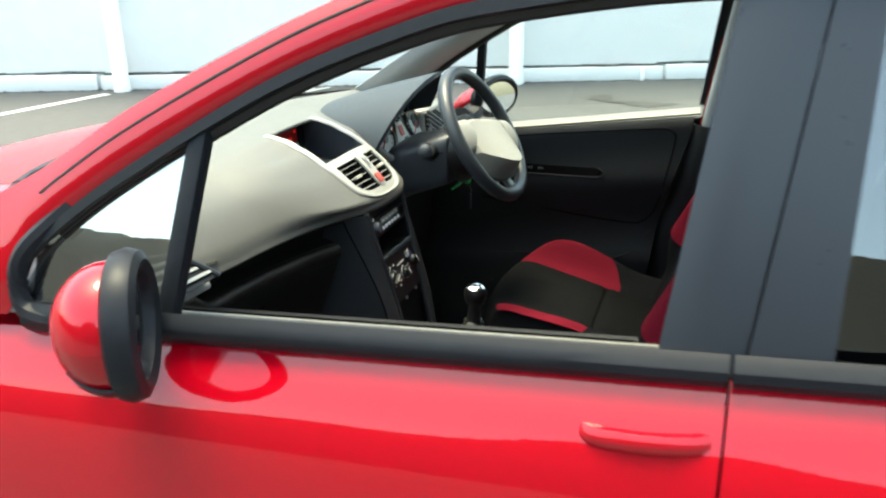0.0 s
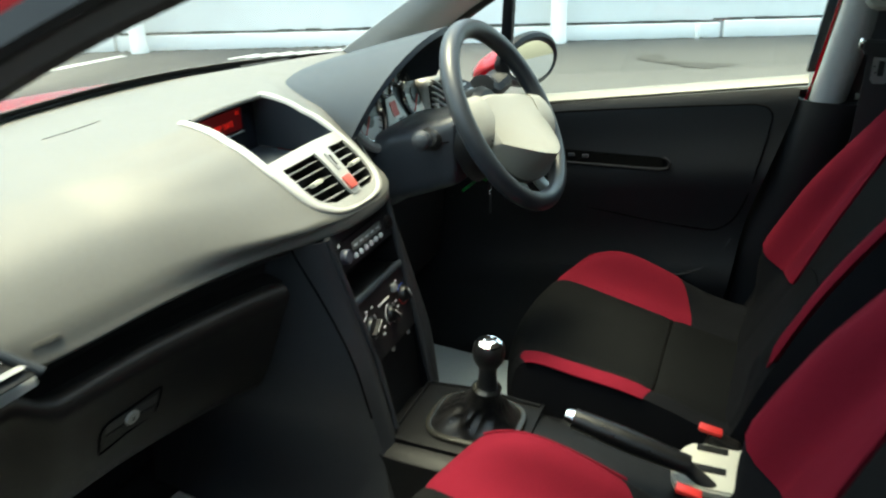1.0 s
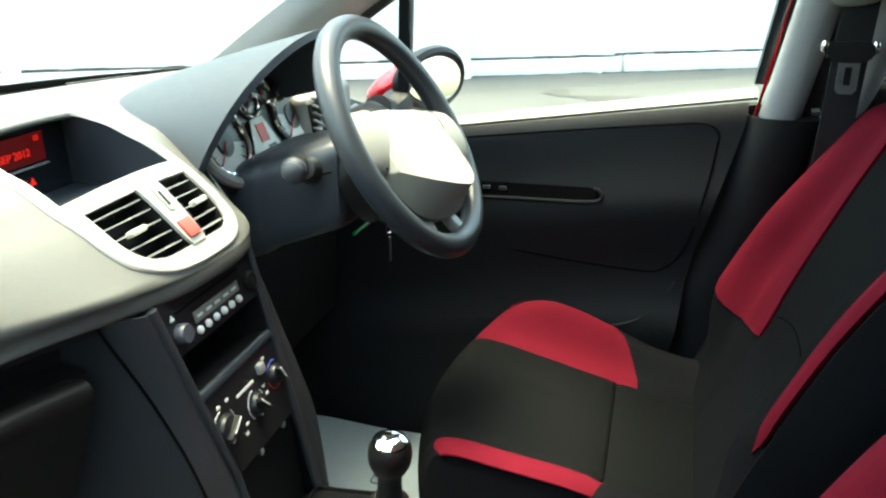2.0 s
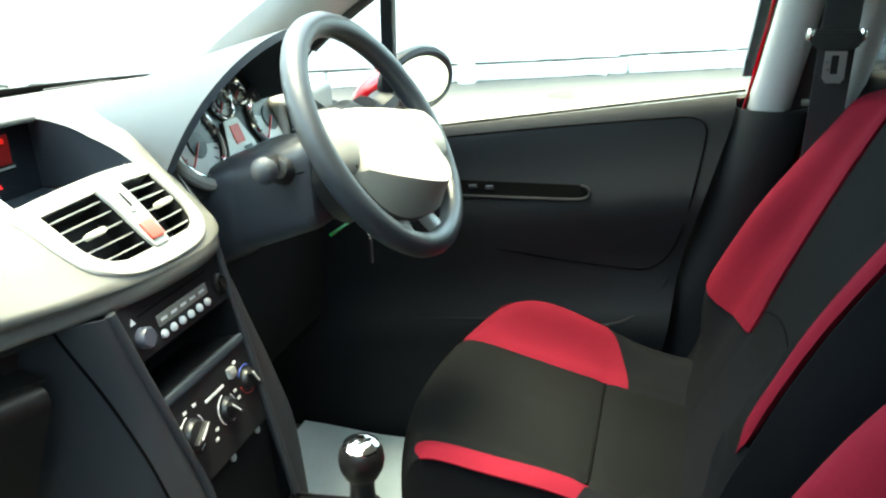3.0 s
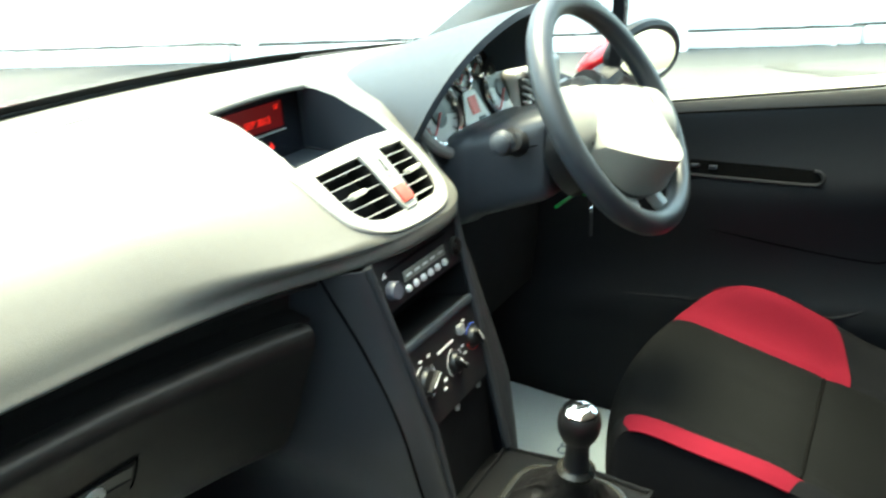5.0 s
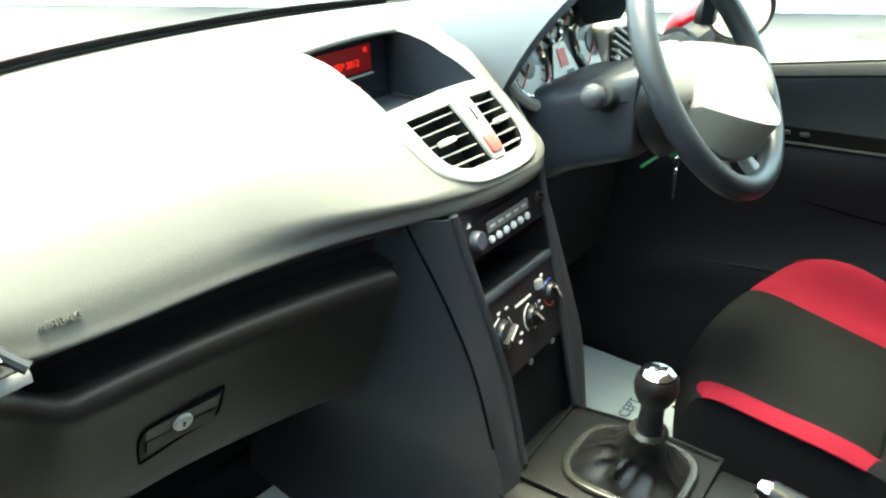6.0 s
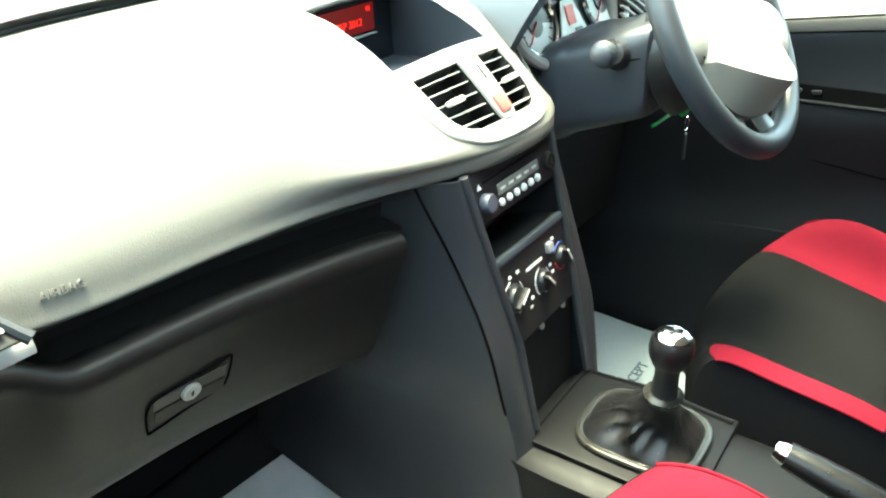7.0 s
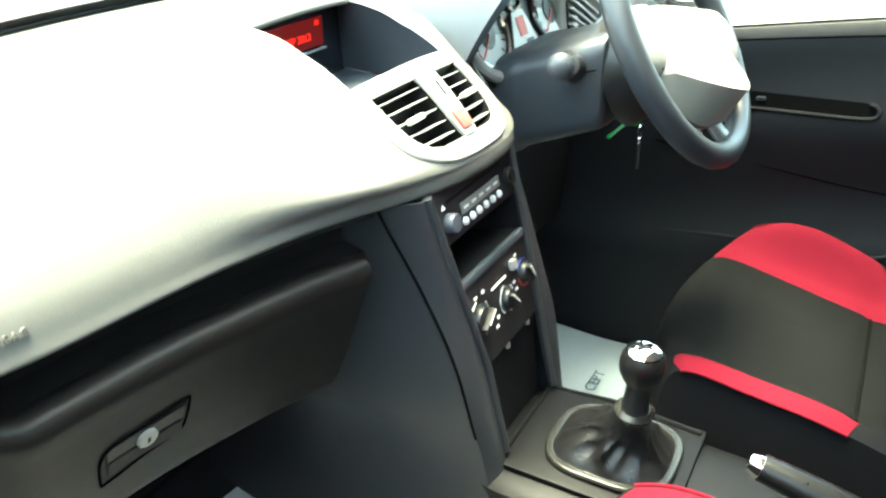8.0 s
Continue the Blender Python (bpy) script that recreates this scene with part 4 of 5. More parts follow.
def build_dashboard():
    dash = thing("dashboard", (-0.1, 0, 0.27), "taupe and black car dashboard with silver-framed centre vents", "dashboard")
    part("pad", sheet(pad, lin(-0.66, 0.64, 261), lin(0, 1, 126), 0.0, keep=lambda y, v: not in_shield(y, v)), PAD, dash, "grained taupe upper dash pad")
    part("pad_seam", tube([pad_off(y, v, 0.0) for y, v in ((y, 0.872) for y in lin(-0.19, -0.10, 12))], 0.0010, 6), RUBBER, dash, "dark seam in the dash top")
    part("defrost_slot", tube([pad_off(y, 0.91, 0.0) for y in lin(0.36, 0.46, 10)], 0.004, 6), RUBBER, dash)
    # silver frame round vents and display
    path = catmull([(y, v * 0.62, 0) for y, v in outline], 5)
    band = []
    for i, p in enumerate(path):
        d = (path[min(i + 1, len(path) - 1)] - path[max(i - 1, 0)]).normalized()
        out = Vector((-d.y, d.x, 0))
        row = []
        for o, h in ((0.0015, -0.012), (0.001, 0.001), (-0.001, 0.003), (-0.004, 0.0036), (-0.010, 0.0030), (-0.0125, 0.0015), (-0.013, -0.003)):
            q = p - out * o
            row.append(pad_off(q.x, min(q.y / 0.62, 0.79), h))
        band.append(row)
    part("vent_frame", rings(band, False, False), SILVER, dash, "satin silver frame")
    part("hood_edge", tube([pad_off(y, 0.776, -0.002) for y in lin(-0.085, 0.081, 20)], 0.004, 10), PAD, dash)
    # plate that carries the vents
    def on_plate(u, t, h=-0.002):
        v = 0.375 + (t + 0.026) / 0.083 * 0.125 if t > -0.026 else 0.375 + (t + 0.026) / 0.0178 * 0.125
        return pad_off(MIDDLE + u, v, h)
    # edges of a vent at height t: beside the middle strip, and outside
    vent_in = curve([(-0.012, 0.010), (0.0, 0.013), (0.06, 0.0165), (0.09, 0.018)])
    vent_out = curve([(-0.014, 0.030), (-0.010, 0.050), (-0.004, 0.063), (0.004, 0.071), (0.015, 0.0765), (0.03, 0.0795), (0.06, 0.081), (0.09, 0.081)])
    low, high = -0.010, 0.063
    def plate_half(t):
        v = 0.375 + (t + 0.026) / 0.083 * 0.125 if t > -0.026 else 0.375 + (t + 0.026) / 0.0178 * 0.125
        return max(half_v(v) - 0.010, 0.004)
    us = [-1, -0.66, -0.33, 0, 0.33, 0.66, 1]
    part("vent_plate", sheet(lambda u, t: on_plate(u * plate_half(t), t), us, lin(-0.0275, low, 6), -0.003), SILVER, dash, "pale silver plate below the vents")
    part("vent_plate", sheet(lambda u, t: on_plate(u * plate_half(t), t), lin(-1, 1, 15), lin(high, 0.083, 5), -0.003), SILVER, dash, "pale silver plate above the vents")
    part("middle_strip", sheet(lambda u, t: on_plate(u * vent_in(t), t, -0.001), lin(-1, 1, 5), lin(low - 0.001, high + 0.001, 10), -0.004), SILVER, dash, "pale silver strip between the vents")
    for s in (-1, 1):
        part("vent_border", sheet(lambda k, t: on_plate(s * (vent_out(t) + (plate_half(t) - vent_out(t)) * k), t), [0, 0.5, 1], lin(low - 0.001, high + 0.001, 14), -0.003 * s), SILVER, dash)
        def vent_at(k, t, h):
            return on_plate(s * (vent_in(t) + (vent_out(t) - vent_in(t)) * k), t, h)
        vent = part("air_vent", sheet(lambda k, t: vent_at(k, t, -0.030), lin(-0.05, 1.05, 5), lin(low - 0.003, high + 0.003, 6)), VENT_DARK, dash, "black air vent with thin slats", smooth=False)
        for e in (0, 1):
            part("vent_wall", sheet(lambda k, t: vent_at(e, t, -0.003 - 0.03 * k), [0, 1], lin(low, high, 12)), VENT_DARK, vent, smooth=False)
        for e in (low, high):
            part("vent_wall", sheet(lambda k, j: vent_at(j, e, -0.003 - 0.03 * k), [0, 1], lin(0, 1, 8)), VENT_DARK, vent, smooth=False)
        for k in range(5):
            t = low + (high - low) * (k + 0.75) / 5.5
            def blade(j, w):
                p = vent_at(j, t, -0.004)
                return p - vent_n * 0.013 * w + vent_up * 0.004 * w
            part("slat", sheet(blade, lin(0.0, 1.0, 10), [0, 0.5, 1], 0.0014), SLAT, vent)
        c = vent_at(0.58, low + (high - low) * 0.5, -0.002)
        part("vent_tab", box((0, 0, 0), (0.010, 0.024, 0.0065), bevel=0.0025, m=Matrix.Translation(c) @ pose(0, 0, 0, 0, -30, 0)), CREAM, vent, "silver vent tab")
    def plate_m(y, t, h=0.001):
        x_axis, y_axis = Vector((0, 1, 0)), vent_up
        m = Matrix((x_axis, y_axis, vent_n)).transposed().to_4x4()
        m.translation = vent_o + Vector((0, y, 0)) + vent_up * t + vent_n * h
        return m
    part("hazard_button", box((0, 0, 0), (0.020, 0.022, 0.006), bevel=0.0025, m=plate_m(0.0, 0.004)), HAZARD, dash, "faded red hazard button")
    part("lock_switch", box((0, 0, 0), (0.009, 0.030, 0.004), bevel=0.002, m=plate_m(0.0, 0.042)), SLAT, dash)
    part("lock_slot", box((0, 0, 0), (0.003, 0.018, 0.001), bevel=0.0003, m=plate_m(0.0, 0.042, 0.0035)), VENT_DARK, dash)
    # display under its hood
    def recess_top(s, v):
        return pad_off(MIDDLE + s * (half_v(v) - 0.011), v, -0.001)
    back_x, floor_z = -0.245, 0.925
    crest = [on_plate(u * plate_half(0.083), 0.083, -0.002) for u in lin(-1, 1, 9)]
    part("display_shelf", rings([crest, [p + Vector((-0.006, 0, -0.004)) for p in crest], [Vector((p.x - 0.012, p.y, floor_z)) for p in crest]], False, False), HOOD, dash, "dark front wall of the display recess")
    part("display_floor", plate([Vector((-0.07, -0.10, floor_z)), Vector((-0.07, 0.096, floor_z)), Vector((back_x, 0.112, floor_z)), Vector((back_x, -0.116, floor_z))], (0, 0, -0.003)), HOOD, dash)
    part("display_back", plate([Vector((back_x, -0.116, floor_z)), Vector((back_x, 0.112, floor_z)), Vector((back_x, 0.112, 1.0138)), Vector((back_x, -0.116, 1.0138))], (-0.004, 0, 0)), SCREEN, dash, "dark display glass")
    part("display_roof", sheet(lambda k, u: pad_off(MIDDLE + u, 0.776, -0.004).lerp(Vector((back_x, MIDDLE + u * 1.3, 1.010)), k), [0, 0.5, 1], lin(-0.088, 0.088, 9), 0.002), HOOD, dash)
    for s in (-1, 1):
        def cheek_wall(v, k):
            if v > 0.785:
                return (back_x - 0.003, MIDDLE + s * 0.113, 1.014 + (floor_z - 1.014) * k)
            p = recess_top(s, v)
            deep = Vector((p.x + (back_x - p.x) * smooth(0.56, 0.76, v), p.y + s * 0.026 * smooth(0.50, 0.76, v), 0))
            return (p.x + (deep.x - p.x) * k * 0.9, p.y + (deep.y - p.y) * k, p.z + (min(p.z, floor_z + 0.002) - p.z) * k)
        part("display_cheek", sheet(cheek_wall, lin(0.515, 0.78, 18) + [0.8], lin(0, 1, 6), 0.002 * s), COWL, dash, "slate inner wall of the display recess")
    lcd_x = back_x + 0.003
    lcd = part("lcd", plate([Vector((lcd_x, -0.045, 0.966)), Vector((lcd_x, 0.071, 0.966)), Vector((lcd_x, 0.071, 0.999)), Vector((lcd_x, -0.045, 0.999))], (-0.001, 0, 0)), LCD, dash, "red backlit date display")
    letters("date_text", "SEP 2012", 0.0125, Matrix.Translation((lcd_x + 0.001, 0.024, 0.9785)) @ pose(0, 0, 0, 90, 0, 90), LCD_TEXT, lcd, "glowing red characters")
    letters("hour_text", "10", 0.009, Matrix.Translation((lcd_x + 0.001, 0.059, 0.9925)) @ pose(0, 0, 0, 90, 0, 90), LCD_TEXT, lcd)
    part("lcd_bezel", box((lcd_x + 0.002, 0.012, 0.9625), (0.005, 0.118, 0.0022), bevel=0.0008), SLAT, dash)
    part("warning_lamp", plate([Vector((lcd_x, 0.040, 0.941)), Vector((lcd_x, 0.050, 0.941)), Vector((lcd_x, 0.045, 0.950))], (-0.001, 0, 0)), LCD_TEXT, dash, "small red warning lamp")
    # embossed word on the passenger side
    p, px, pv = pad(-0.455, 0.304), pad(-0.445, 0.304), pad(-0.455, 0.324)
    xa, ya = (px - p).normalized(), (pv - p).normalized()
    n = xa.cross(ya)
    m = Matrix((xa, n.cross(xa), n)).transposed().to_4x4()
    m.translation = p + n * 0.0004
    letters("airbag_mark", "AIRBAG", 0.0090, m, PAD, dash, "embossed lettering", 0.0022, 1.1)
    # side vents at both ends
    for s in (-1, 1):
        a, b, d = Vector((-0.064, s * 0.508, 0.900)), Vector((-0.050, s * 0.632, 0.914)), Vector((-0.075, s * 0.660, 0.932))
        top, far_top = Vector((-0.125, s * 0.575, 0.945)), Vector((-0.135, s * 0.645, 0.955))
        vent = part("side_vent", plate([a, b, d, far_top, top, a.lerp(top, 0.5) + Vector((-0.01, 0, 0.012))], (-0.03, 0, -0.01), 0.002), VENT_DARK, dash, "black side air vent")
        for k in range(4):
            f = 0.2 + 0.2 * k
            part("slat", tube([a.lerp(top, f) + Vector((0.004, 0, 0.002)), b.lerp(far_top, f) + Vector((0.004, 0, 0.002))], 0.005, 6, flat=0.4), SLAT, vent)
        part("vent_rim", tube(catmull([a, a.lerp(top, 0.5) + Vector((-0.008, 0, 0.014)), top, far_top], 5), 0.005, 8), FASCIA, vent)
        edge = [Vector((-0.097, s * 0.496, 0.887)), Vector((-0.090, s * 0.545, 0.893)), Vector((-0.082, s * 0.612, 0.904)), Vector((-0.084, s * 0.632, 0.911)), Vector((-0.110, s * 0.652, 0.930)), Vector((-0.150, s * 0.662, 0.956))]
        drops = [Vector((0.006, 0, -0.015))] * 3 + [Vector((0.005, s * 0.006, -0.016)), Vector((0.002, s * 0.014, -0.014)), Vector((0.0, s * 0.015, -0.012))]
        strip = rings([[p, p + d * 0.25 + Vector((0.002, 0, 0.001)), p + d * 0.75 + Vector((0.002, 0, 0.001)), p + d, p + d * 0.5 - Vector((0.010, 0, 0.004))] for p, d in zip(edge, drops)], True, True)
        part("vent_trim", strip, SILVER, vent, "pale silver trim strip")
    # dark lower dash: ledge, glovebox, knee panel
    def ledge(y, v):
        xe = edge_x(y)
        prof = [(xe - 0.015, 0.866), (xe - 0.055, 0.850), (xe - 0.060, 0.826), (xe - 0.030, 0.818)]
        q = v * 3
        i = min(int(q), 2)
        return Vector((prof[i][0] + (prof[i + 1][0] - prof[i][0]) * (q - i), y, prof[i][1] + (prof[i + 1][1] - prof[i][1]) * (q - i)))
    part("ledge", sheet(ledge, lin(-0.62, -0.13, 30), lin(0, 1, 10), 0.004), LOWER, dash, "dark recessed shelf above the glovebox")
    def lid(y, v):
        xe = edge_x(max(y, -0.49))
        corner = smooth(-0.46, -0.52, y)
        z_top = 0.818 + 0.035 * corner
        x_top = xe - 0.002
        prof = [(x_top - 0.028, z_top - 0.002), (x_top - 0.006, z_top + 0.003), (x_top, z_top - 0.006), (x_top - 0.012, z_top - 0.035), (x_top - 0.045, 0.70), (x_top - 0.075, 0.655), (x_top - 0.14, 0.640)]
        q = v * (len(prof) - 1)
        i = min(int(q), len(prof) - 2)
        t = q - i
        a, b, c, d = (Vector((*prof[min(max(i + j, 0), len(prof) - 1)], 0)) for j in (-1, 0, 1, 2))
        r = 0.5 * (2 * b + (c - a) * t + (2 * a - 5 * b + 4 * c - d) * t * t + (3 * b - a - 3 * c + d) * t ** 3)
        return Vector((r.x, y, r.y))
    box_part = part("glovebox", sheet(lid, lin(-0.64, -0.15, 40), lin(0, 1, 36), 0.006), LOWER, dash, "dark glovebox lid")
    g = lid(-0.366, 0.578)
    def on_lid(y, v, h):
        p = lid(y, v)
        n = (lid(y + 0.01, v) - p).cross(lid(y, v - 0.02) - p).normalized()
        return p + (n if n.x > 0 else -n) * h
    nrm = (on_lid(-0.366, 0.578, 1.0) - g).normalized()
    up = nrm.cross(Vector((0, 1, 0))).normalized()
    if up.z < 0:
        up = -up
    def lid_m(y, t, h):
        m = Matrix((Vector((0, 1, 0)), up, nrm)).transposed().to_4x4()
        m.translation = g + Vector((0, y, 0)) + up * t + nrm * h
        return m
    # flat sheet over the lid, coloured dark for the handle's shaded hollow
    part("handle_cup", sheet(lambda y, v: on_lid(y, v, 0.0076), lin(-0.402, -0.330, 12), lin(0.558, 0.582, 6), 0.0005), FASCIA, box_part, "flat dark sheet painted as the recess above the glovebox handle")
    rim = [(-0.405, 0.562), (-0.366, 0.552), (-0.330, 0.543), (-0.325, 0.552), (-0.327, 0.600), (-0.336, 0.614), (-0.366, 0.622), (-0.400, 0.634), (-0.406, 0.626)]
    part("handle_rim", tube(catmull([on_lid(y, v, 0.0072) for y, v in rim], 4, True), 0.0011, 6, closed=True), DEEP, box_part)
    part("handle_lip", sheet(lambda y, v: on_lid(y, v, 0.0084), lin(-0.401, -0.331, 12), lin(0.585, 0.612, 6), 0.001), LOWER, box_part, "lower half of the glovebox handle")
    part("lock", disc(g + nrm * 0.008, nrm, [(0.0096, 0), (0.0096, 0.003), (0.0082, 0.0042), (0.001, 0.0042)], 24), SILVER, box_part, "round satin silver lock")
    part("keyhole", box((0, 0, 0), (0.0025, 0.006, 0.0008), bevel=0.0002, m=lid_m(0.0, 0.0, 0.0125)), VENT_DARK, box_part)
    part("knee_panel", sheet(lambda y, v: (-0.09 - 0.05 * v - 0.02 * math.sin(3 * y), y, 0.90 - 0.38 * v), lin(0.13, 0.66, 16), lin(0, 1, 8), -0.006), LOWER, dash, "black panel under the steering column")
    # centre stack
    def stack_x(z):
        return 0.22 * (0.836 - z)
    def face_w(z, s=0):
        left, right = 0.055 + 0.187 * max(z - 0.697, -0.03), 0.088 + 0.02 * max(z - 0.70, -0.1)
        return left if s < 0 else right if s > 0 else min(left, right)
    side_l = curve([(0.34, 0.150), (0.45, 0.112), (0.546, 0.089), (0.62, 0.092), (0.69, 0.094), (0.73, 0.095), (0.80, 0.102), (0.875, 0.122)])
    def set_back(z, s):
        return 0.006 + (0.030 * smooth(0.66, 0.86, z) if s < 0 else 0.012 * smooth(0.80, 0.88, z))
    side_r = curve([(0.34, 0.15), (0.53, 0.124), (0.57, 0.135), (0.63, 0.146), (0.68, 0.141), (0.74, 0.131), (0.81, 0.117), (0.86, 0.108), (0.885, 0.104)])
    for s in (-1, 1):
        def cheek(z, k):
            w_in, w_out = face_w(z, s), side_l(z) if s < 0 else side_r(z)
            if k <= 1:
                w = w_in + (w_out - w_in) * k
                return (stack_x(z) + 0.006 * math.sin(math.pi * k) - set_back(z, s) * k * k, -0.004 + s * w, z)
            kk = k - 1
            spread = 0.045 - 0.125 * smooth(0.66, 0.44, z) if s < 0 else 0.045
            return (stack_x(z) - set_back(z, s) - (0.34 + 0.18 * smooth(0.66, 0.44, z)) * kk, -0.004 + s * (w_out + spread * kk), z)
        part("console_cheek", sheet(cheek, lin(0.34, 0.872, 28), [0, 0.15, 0.3, 0.5, 0.7, 0.85, 0.95, 1, 1.02, 1.1, 1.3, 1.6, 2], 0.004 * -s), CONSOLE, dash, "charcoal side panel of the centre stack")
        part("console_edge", tube([(stack_x(z) + 0.003, -0.004 + s * (face_w(z, s) + 0.002), z) for z in lin(0.56, 0.874, 16)], 0.005, 10), CONSOLE, dash)
    part("console_seam", tube([(stack_x(z) - set_back(z, -1), -0.0055 - side_l(z), z) for z in lin(0.60, 0.868, 20)], 0.0016, 6), DEEP, dash, "dark joint between console and glovebox")
    n_st = Vector((1, 0, 0.22)).normalized()
    up_st = Vector((-0.22, 0, 1)).normalized()
    def stack_m(y, z, h=0.0):
        m = Matrix((Vector((0, 1, 0)), up_st, n_st)).transposed().to_4x4()
        m.translation = Vector((stack_x(z), y - 0.004, z)) + n_st * h
        return m
    part("lower_fascia", plate([stack_m(sy * face_w(z, sy), z) @ Vector((0, 0, -0.004 - 0.022 * smooth(0.655, 0.55, z))) for sy, z in ((-1, 0.50), (1, 0.50), (1, 0.664), (-1, 0.664))], n_st * -0.006), VENT_DARK, dash)
    radio = part("radio", plate([stack_m(sy * face_w(z, sy), z) @ Vector((0, 0, 0.001)) for sy, z in ((-1, 0.815), (1, 0.815), (1, 0.874), (-1, 0.874))], n_st * -0.02, 0.001), FASCIA, dash, "black car radio with white buttons")
    part("disc_slot", box((0, 0, 0), (0.120, 0.003, 0.002), bevel=0.0005, m=stack_m(0.002, 0.857, 0.0015)), VENT_DARK, radio)
    part("radio_display", box((0, 0, 0), (0.088, 0.012, 0.002), bevel=0.0005, m=stack_m(0.011, 0.8405, 0.0015)), surface("grey_radio_window", (0.20, 0.195, 0.17), 0.3), radio, "grey radio window with unreadable marks")
    for k in range(5):
        part("display_bar", box((0, 0, 0), (0.010, 0.003, 0.0008), bevel=0.0002, m=stack_m(-0.024 + 0.017 * k, 0.8405, 0.0028)), WHITE_MARK, radio)
    for k in range(6):
        c = stack_m(-0.030 + 0.0158 * k, 0.8265, 0.001).translation
        part("radio_button", disc(c, n_st, [(0.0044, 0), (0.0044, 0.0025), (0.0032, 0.0038), (0.001, 0.0042)], 14), WHITE_MARK, radio, "round white button")
    part("volume_knob", disc(stack_m(-0.060, 0.836, 0.001).translation, n_st, [(0.0105, 0), (0.0105, 0.008), (0.009, 0.010), (0.002, 0.010)], 24), surface("dark_blue_grey_knob", (0.06, 0.065, 0.085), 0.3), radio)
    part("cursor_pad", disc(stack_m(0.079, 0.836, 0.001).translation, n_st, [(0.0115, 0), (0.0115, 0.003), (0.009, 0.005), (0.009, 0.003), (0.004, 0.003), (0.004, 0.006), (0.001, 0.006)], 24), LOWER, radio)
    part("eject_mark", plate([stack_m(-0.070, 0.852, 0.0015).translation, stack_m(-0.062, 0.852, 0.0015).translation, stack_m(-0.066, 0.858, 0.0015).translation], n_st * 0.0006), WHITE_MARK, radio)
    # open pocket
    def corner(sy, z, d):
        return stack_m(sy * (face_w(z, sy) - 0.002), z, -d).translation
    pocket = bmesh.new()
    z0, z1 = 0.770, 0.813
    ring = [(-1, z0), (1, z0), (1, z1), (-1, z1)]
    rings([[corner(a, b, 0.001) for a, b in ring], [corner(a, b, 0.07) for a, b in ring]], True, False, pocket)
    bmesh.ops.contextual_create(pocket, geom=[e for e in pocket.edges if e.is_boundary and all((v.co - corner(0, 0.79, 0.07)).length < 0.12 and (v.co - corner(0, 0.79, 0.07)).dot(n_st) < 0.03 for v in e.verts)])
    part("pocket", pocket, VENT_DARK, dash, "empty open tray", smooth=False)
    part("pocket_lip", box((0, 0, 0), (face_w(0.77, -1) + face_w(0.77, 1), 0.010, 0.008), bevel=0.003, m=stack_m((face_w(0.77, 1) - face_w(0.77, -1)) / 2, 0.767, 0.0)), HOOD, dash)
    heater = part("heater_panel", plate([stack_m(sy * face_w(z, sy), z) @ Vector((0, 0, 0.001)) for sy, z in ((-1, 0.664), (1, 0.664), (1, 0.764), (-1, 0.764))], n_st * -0.02, 0.001), FASCIA, dash, "black heater control panel")
    knob_black = surface("black_knob", (0.012, 0.012, 0.013), 0.35)
    knob_blue = surface("blue_print", (0.05, 0.10, 0.45), 0.5)
    for y, z, r, turn in ((-0.041, 0.719, 0.017, -60), (0.022, 0.712, 0.014, 40), (0.072, 0.722, 0.0135, 25)):
        c = stack_m(y, z, 0.001).translation
        knob = part("heater_knob", disc(c, n_st, [(r, 0), (r, 0.002), (r * 0.86, 0.004), (r * 0.80, 0.007), (r * 0.6, 0.008), (0.001, 0.008)], 24), knob_black, heater)
        part("knob_bar", box((0, 0, 0), (0.0055, r * 1.7, 0.008), bevel=0.002, m=stack_m(y, z, 0.011) @ pose(0, 0, 0, 0, 0, turn)), knob_black, knob)
        part("pointer", box((0, 0, 0), (0.0016, r * 1.2, 0.0006), bevel=0.0, m=stack_m(y, z, 0.0152) @ pose(0, 0, 0, 0, 0, turn) @ pose(0, r * 0.2, 0)), WHITE_MARK, knob)
        for a0, a1, ink in ((95, 230, WHITE_MARK), (-80, 40, WHITE_MARK)) if y < 0.05 else ((60, 150, knob_blue), (190, 330, RED_PLASTIC)):
            part("scale_arc", tube([stack_m(y + 1.2 * r * math.cos(radians(a)), z + 1.2 * r * math.sin(radians(a)), 0.0012).translation for a in lin(a0, a1, 14)], 0.0007, 5), ink, knob)
    part("slide_slot", box((0, 0, 0), (0.036, 0.003, 0.001), bevel=0.0, m=stack_m(0.010, 0.737, 0.0015)), WHITE_MARK, heater)
    part("slide_tab", box((0, 0, 0), (0.012, 0.012, 0.008), bevel=0.002, m=stack_m(0.046, 0.743, 0.003)), SLAT, heater)
    for y, z in ((-0.043, 0.7445), (-0.026, 0.744), (-0.005, 0.703), (-0.010, 0.694), (-0.058, 0.735), (0.044, 0.722), (0.047, 0.712), (0.058, 0.749)):
        part("symbol_bar", box((0, 0, 0), (0.0055, 0.0032, 0.0008), bevel=0.0, m=stack_m(y, z, 0.0015)), WHITE_MARK, heater)
    for y, z in ((0.008, 0.676), (0.063, 0.677)):
        part("screw_cap", disc(stack_m(y, z - 0.016, -0.003).translation, n_st, [(0.0045, 0), (0.0045, 0.002), (0.001, 0.003)], 12), SLAT, dash)
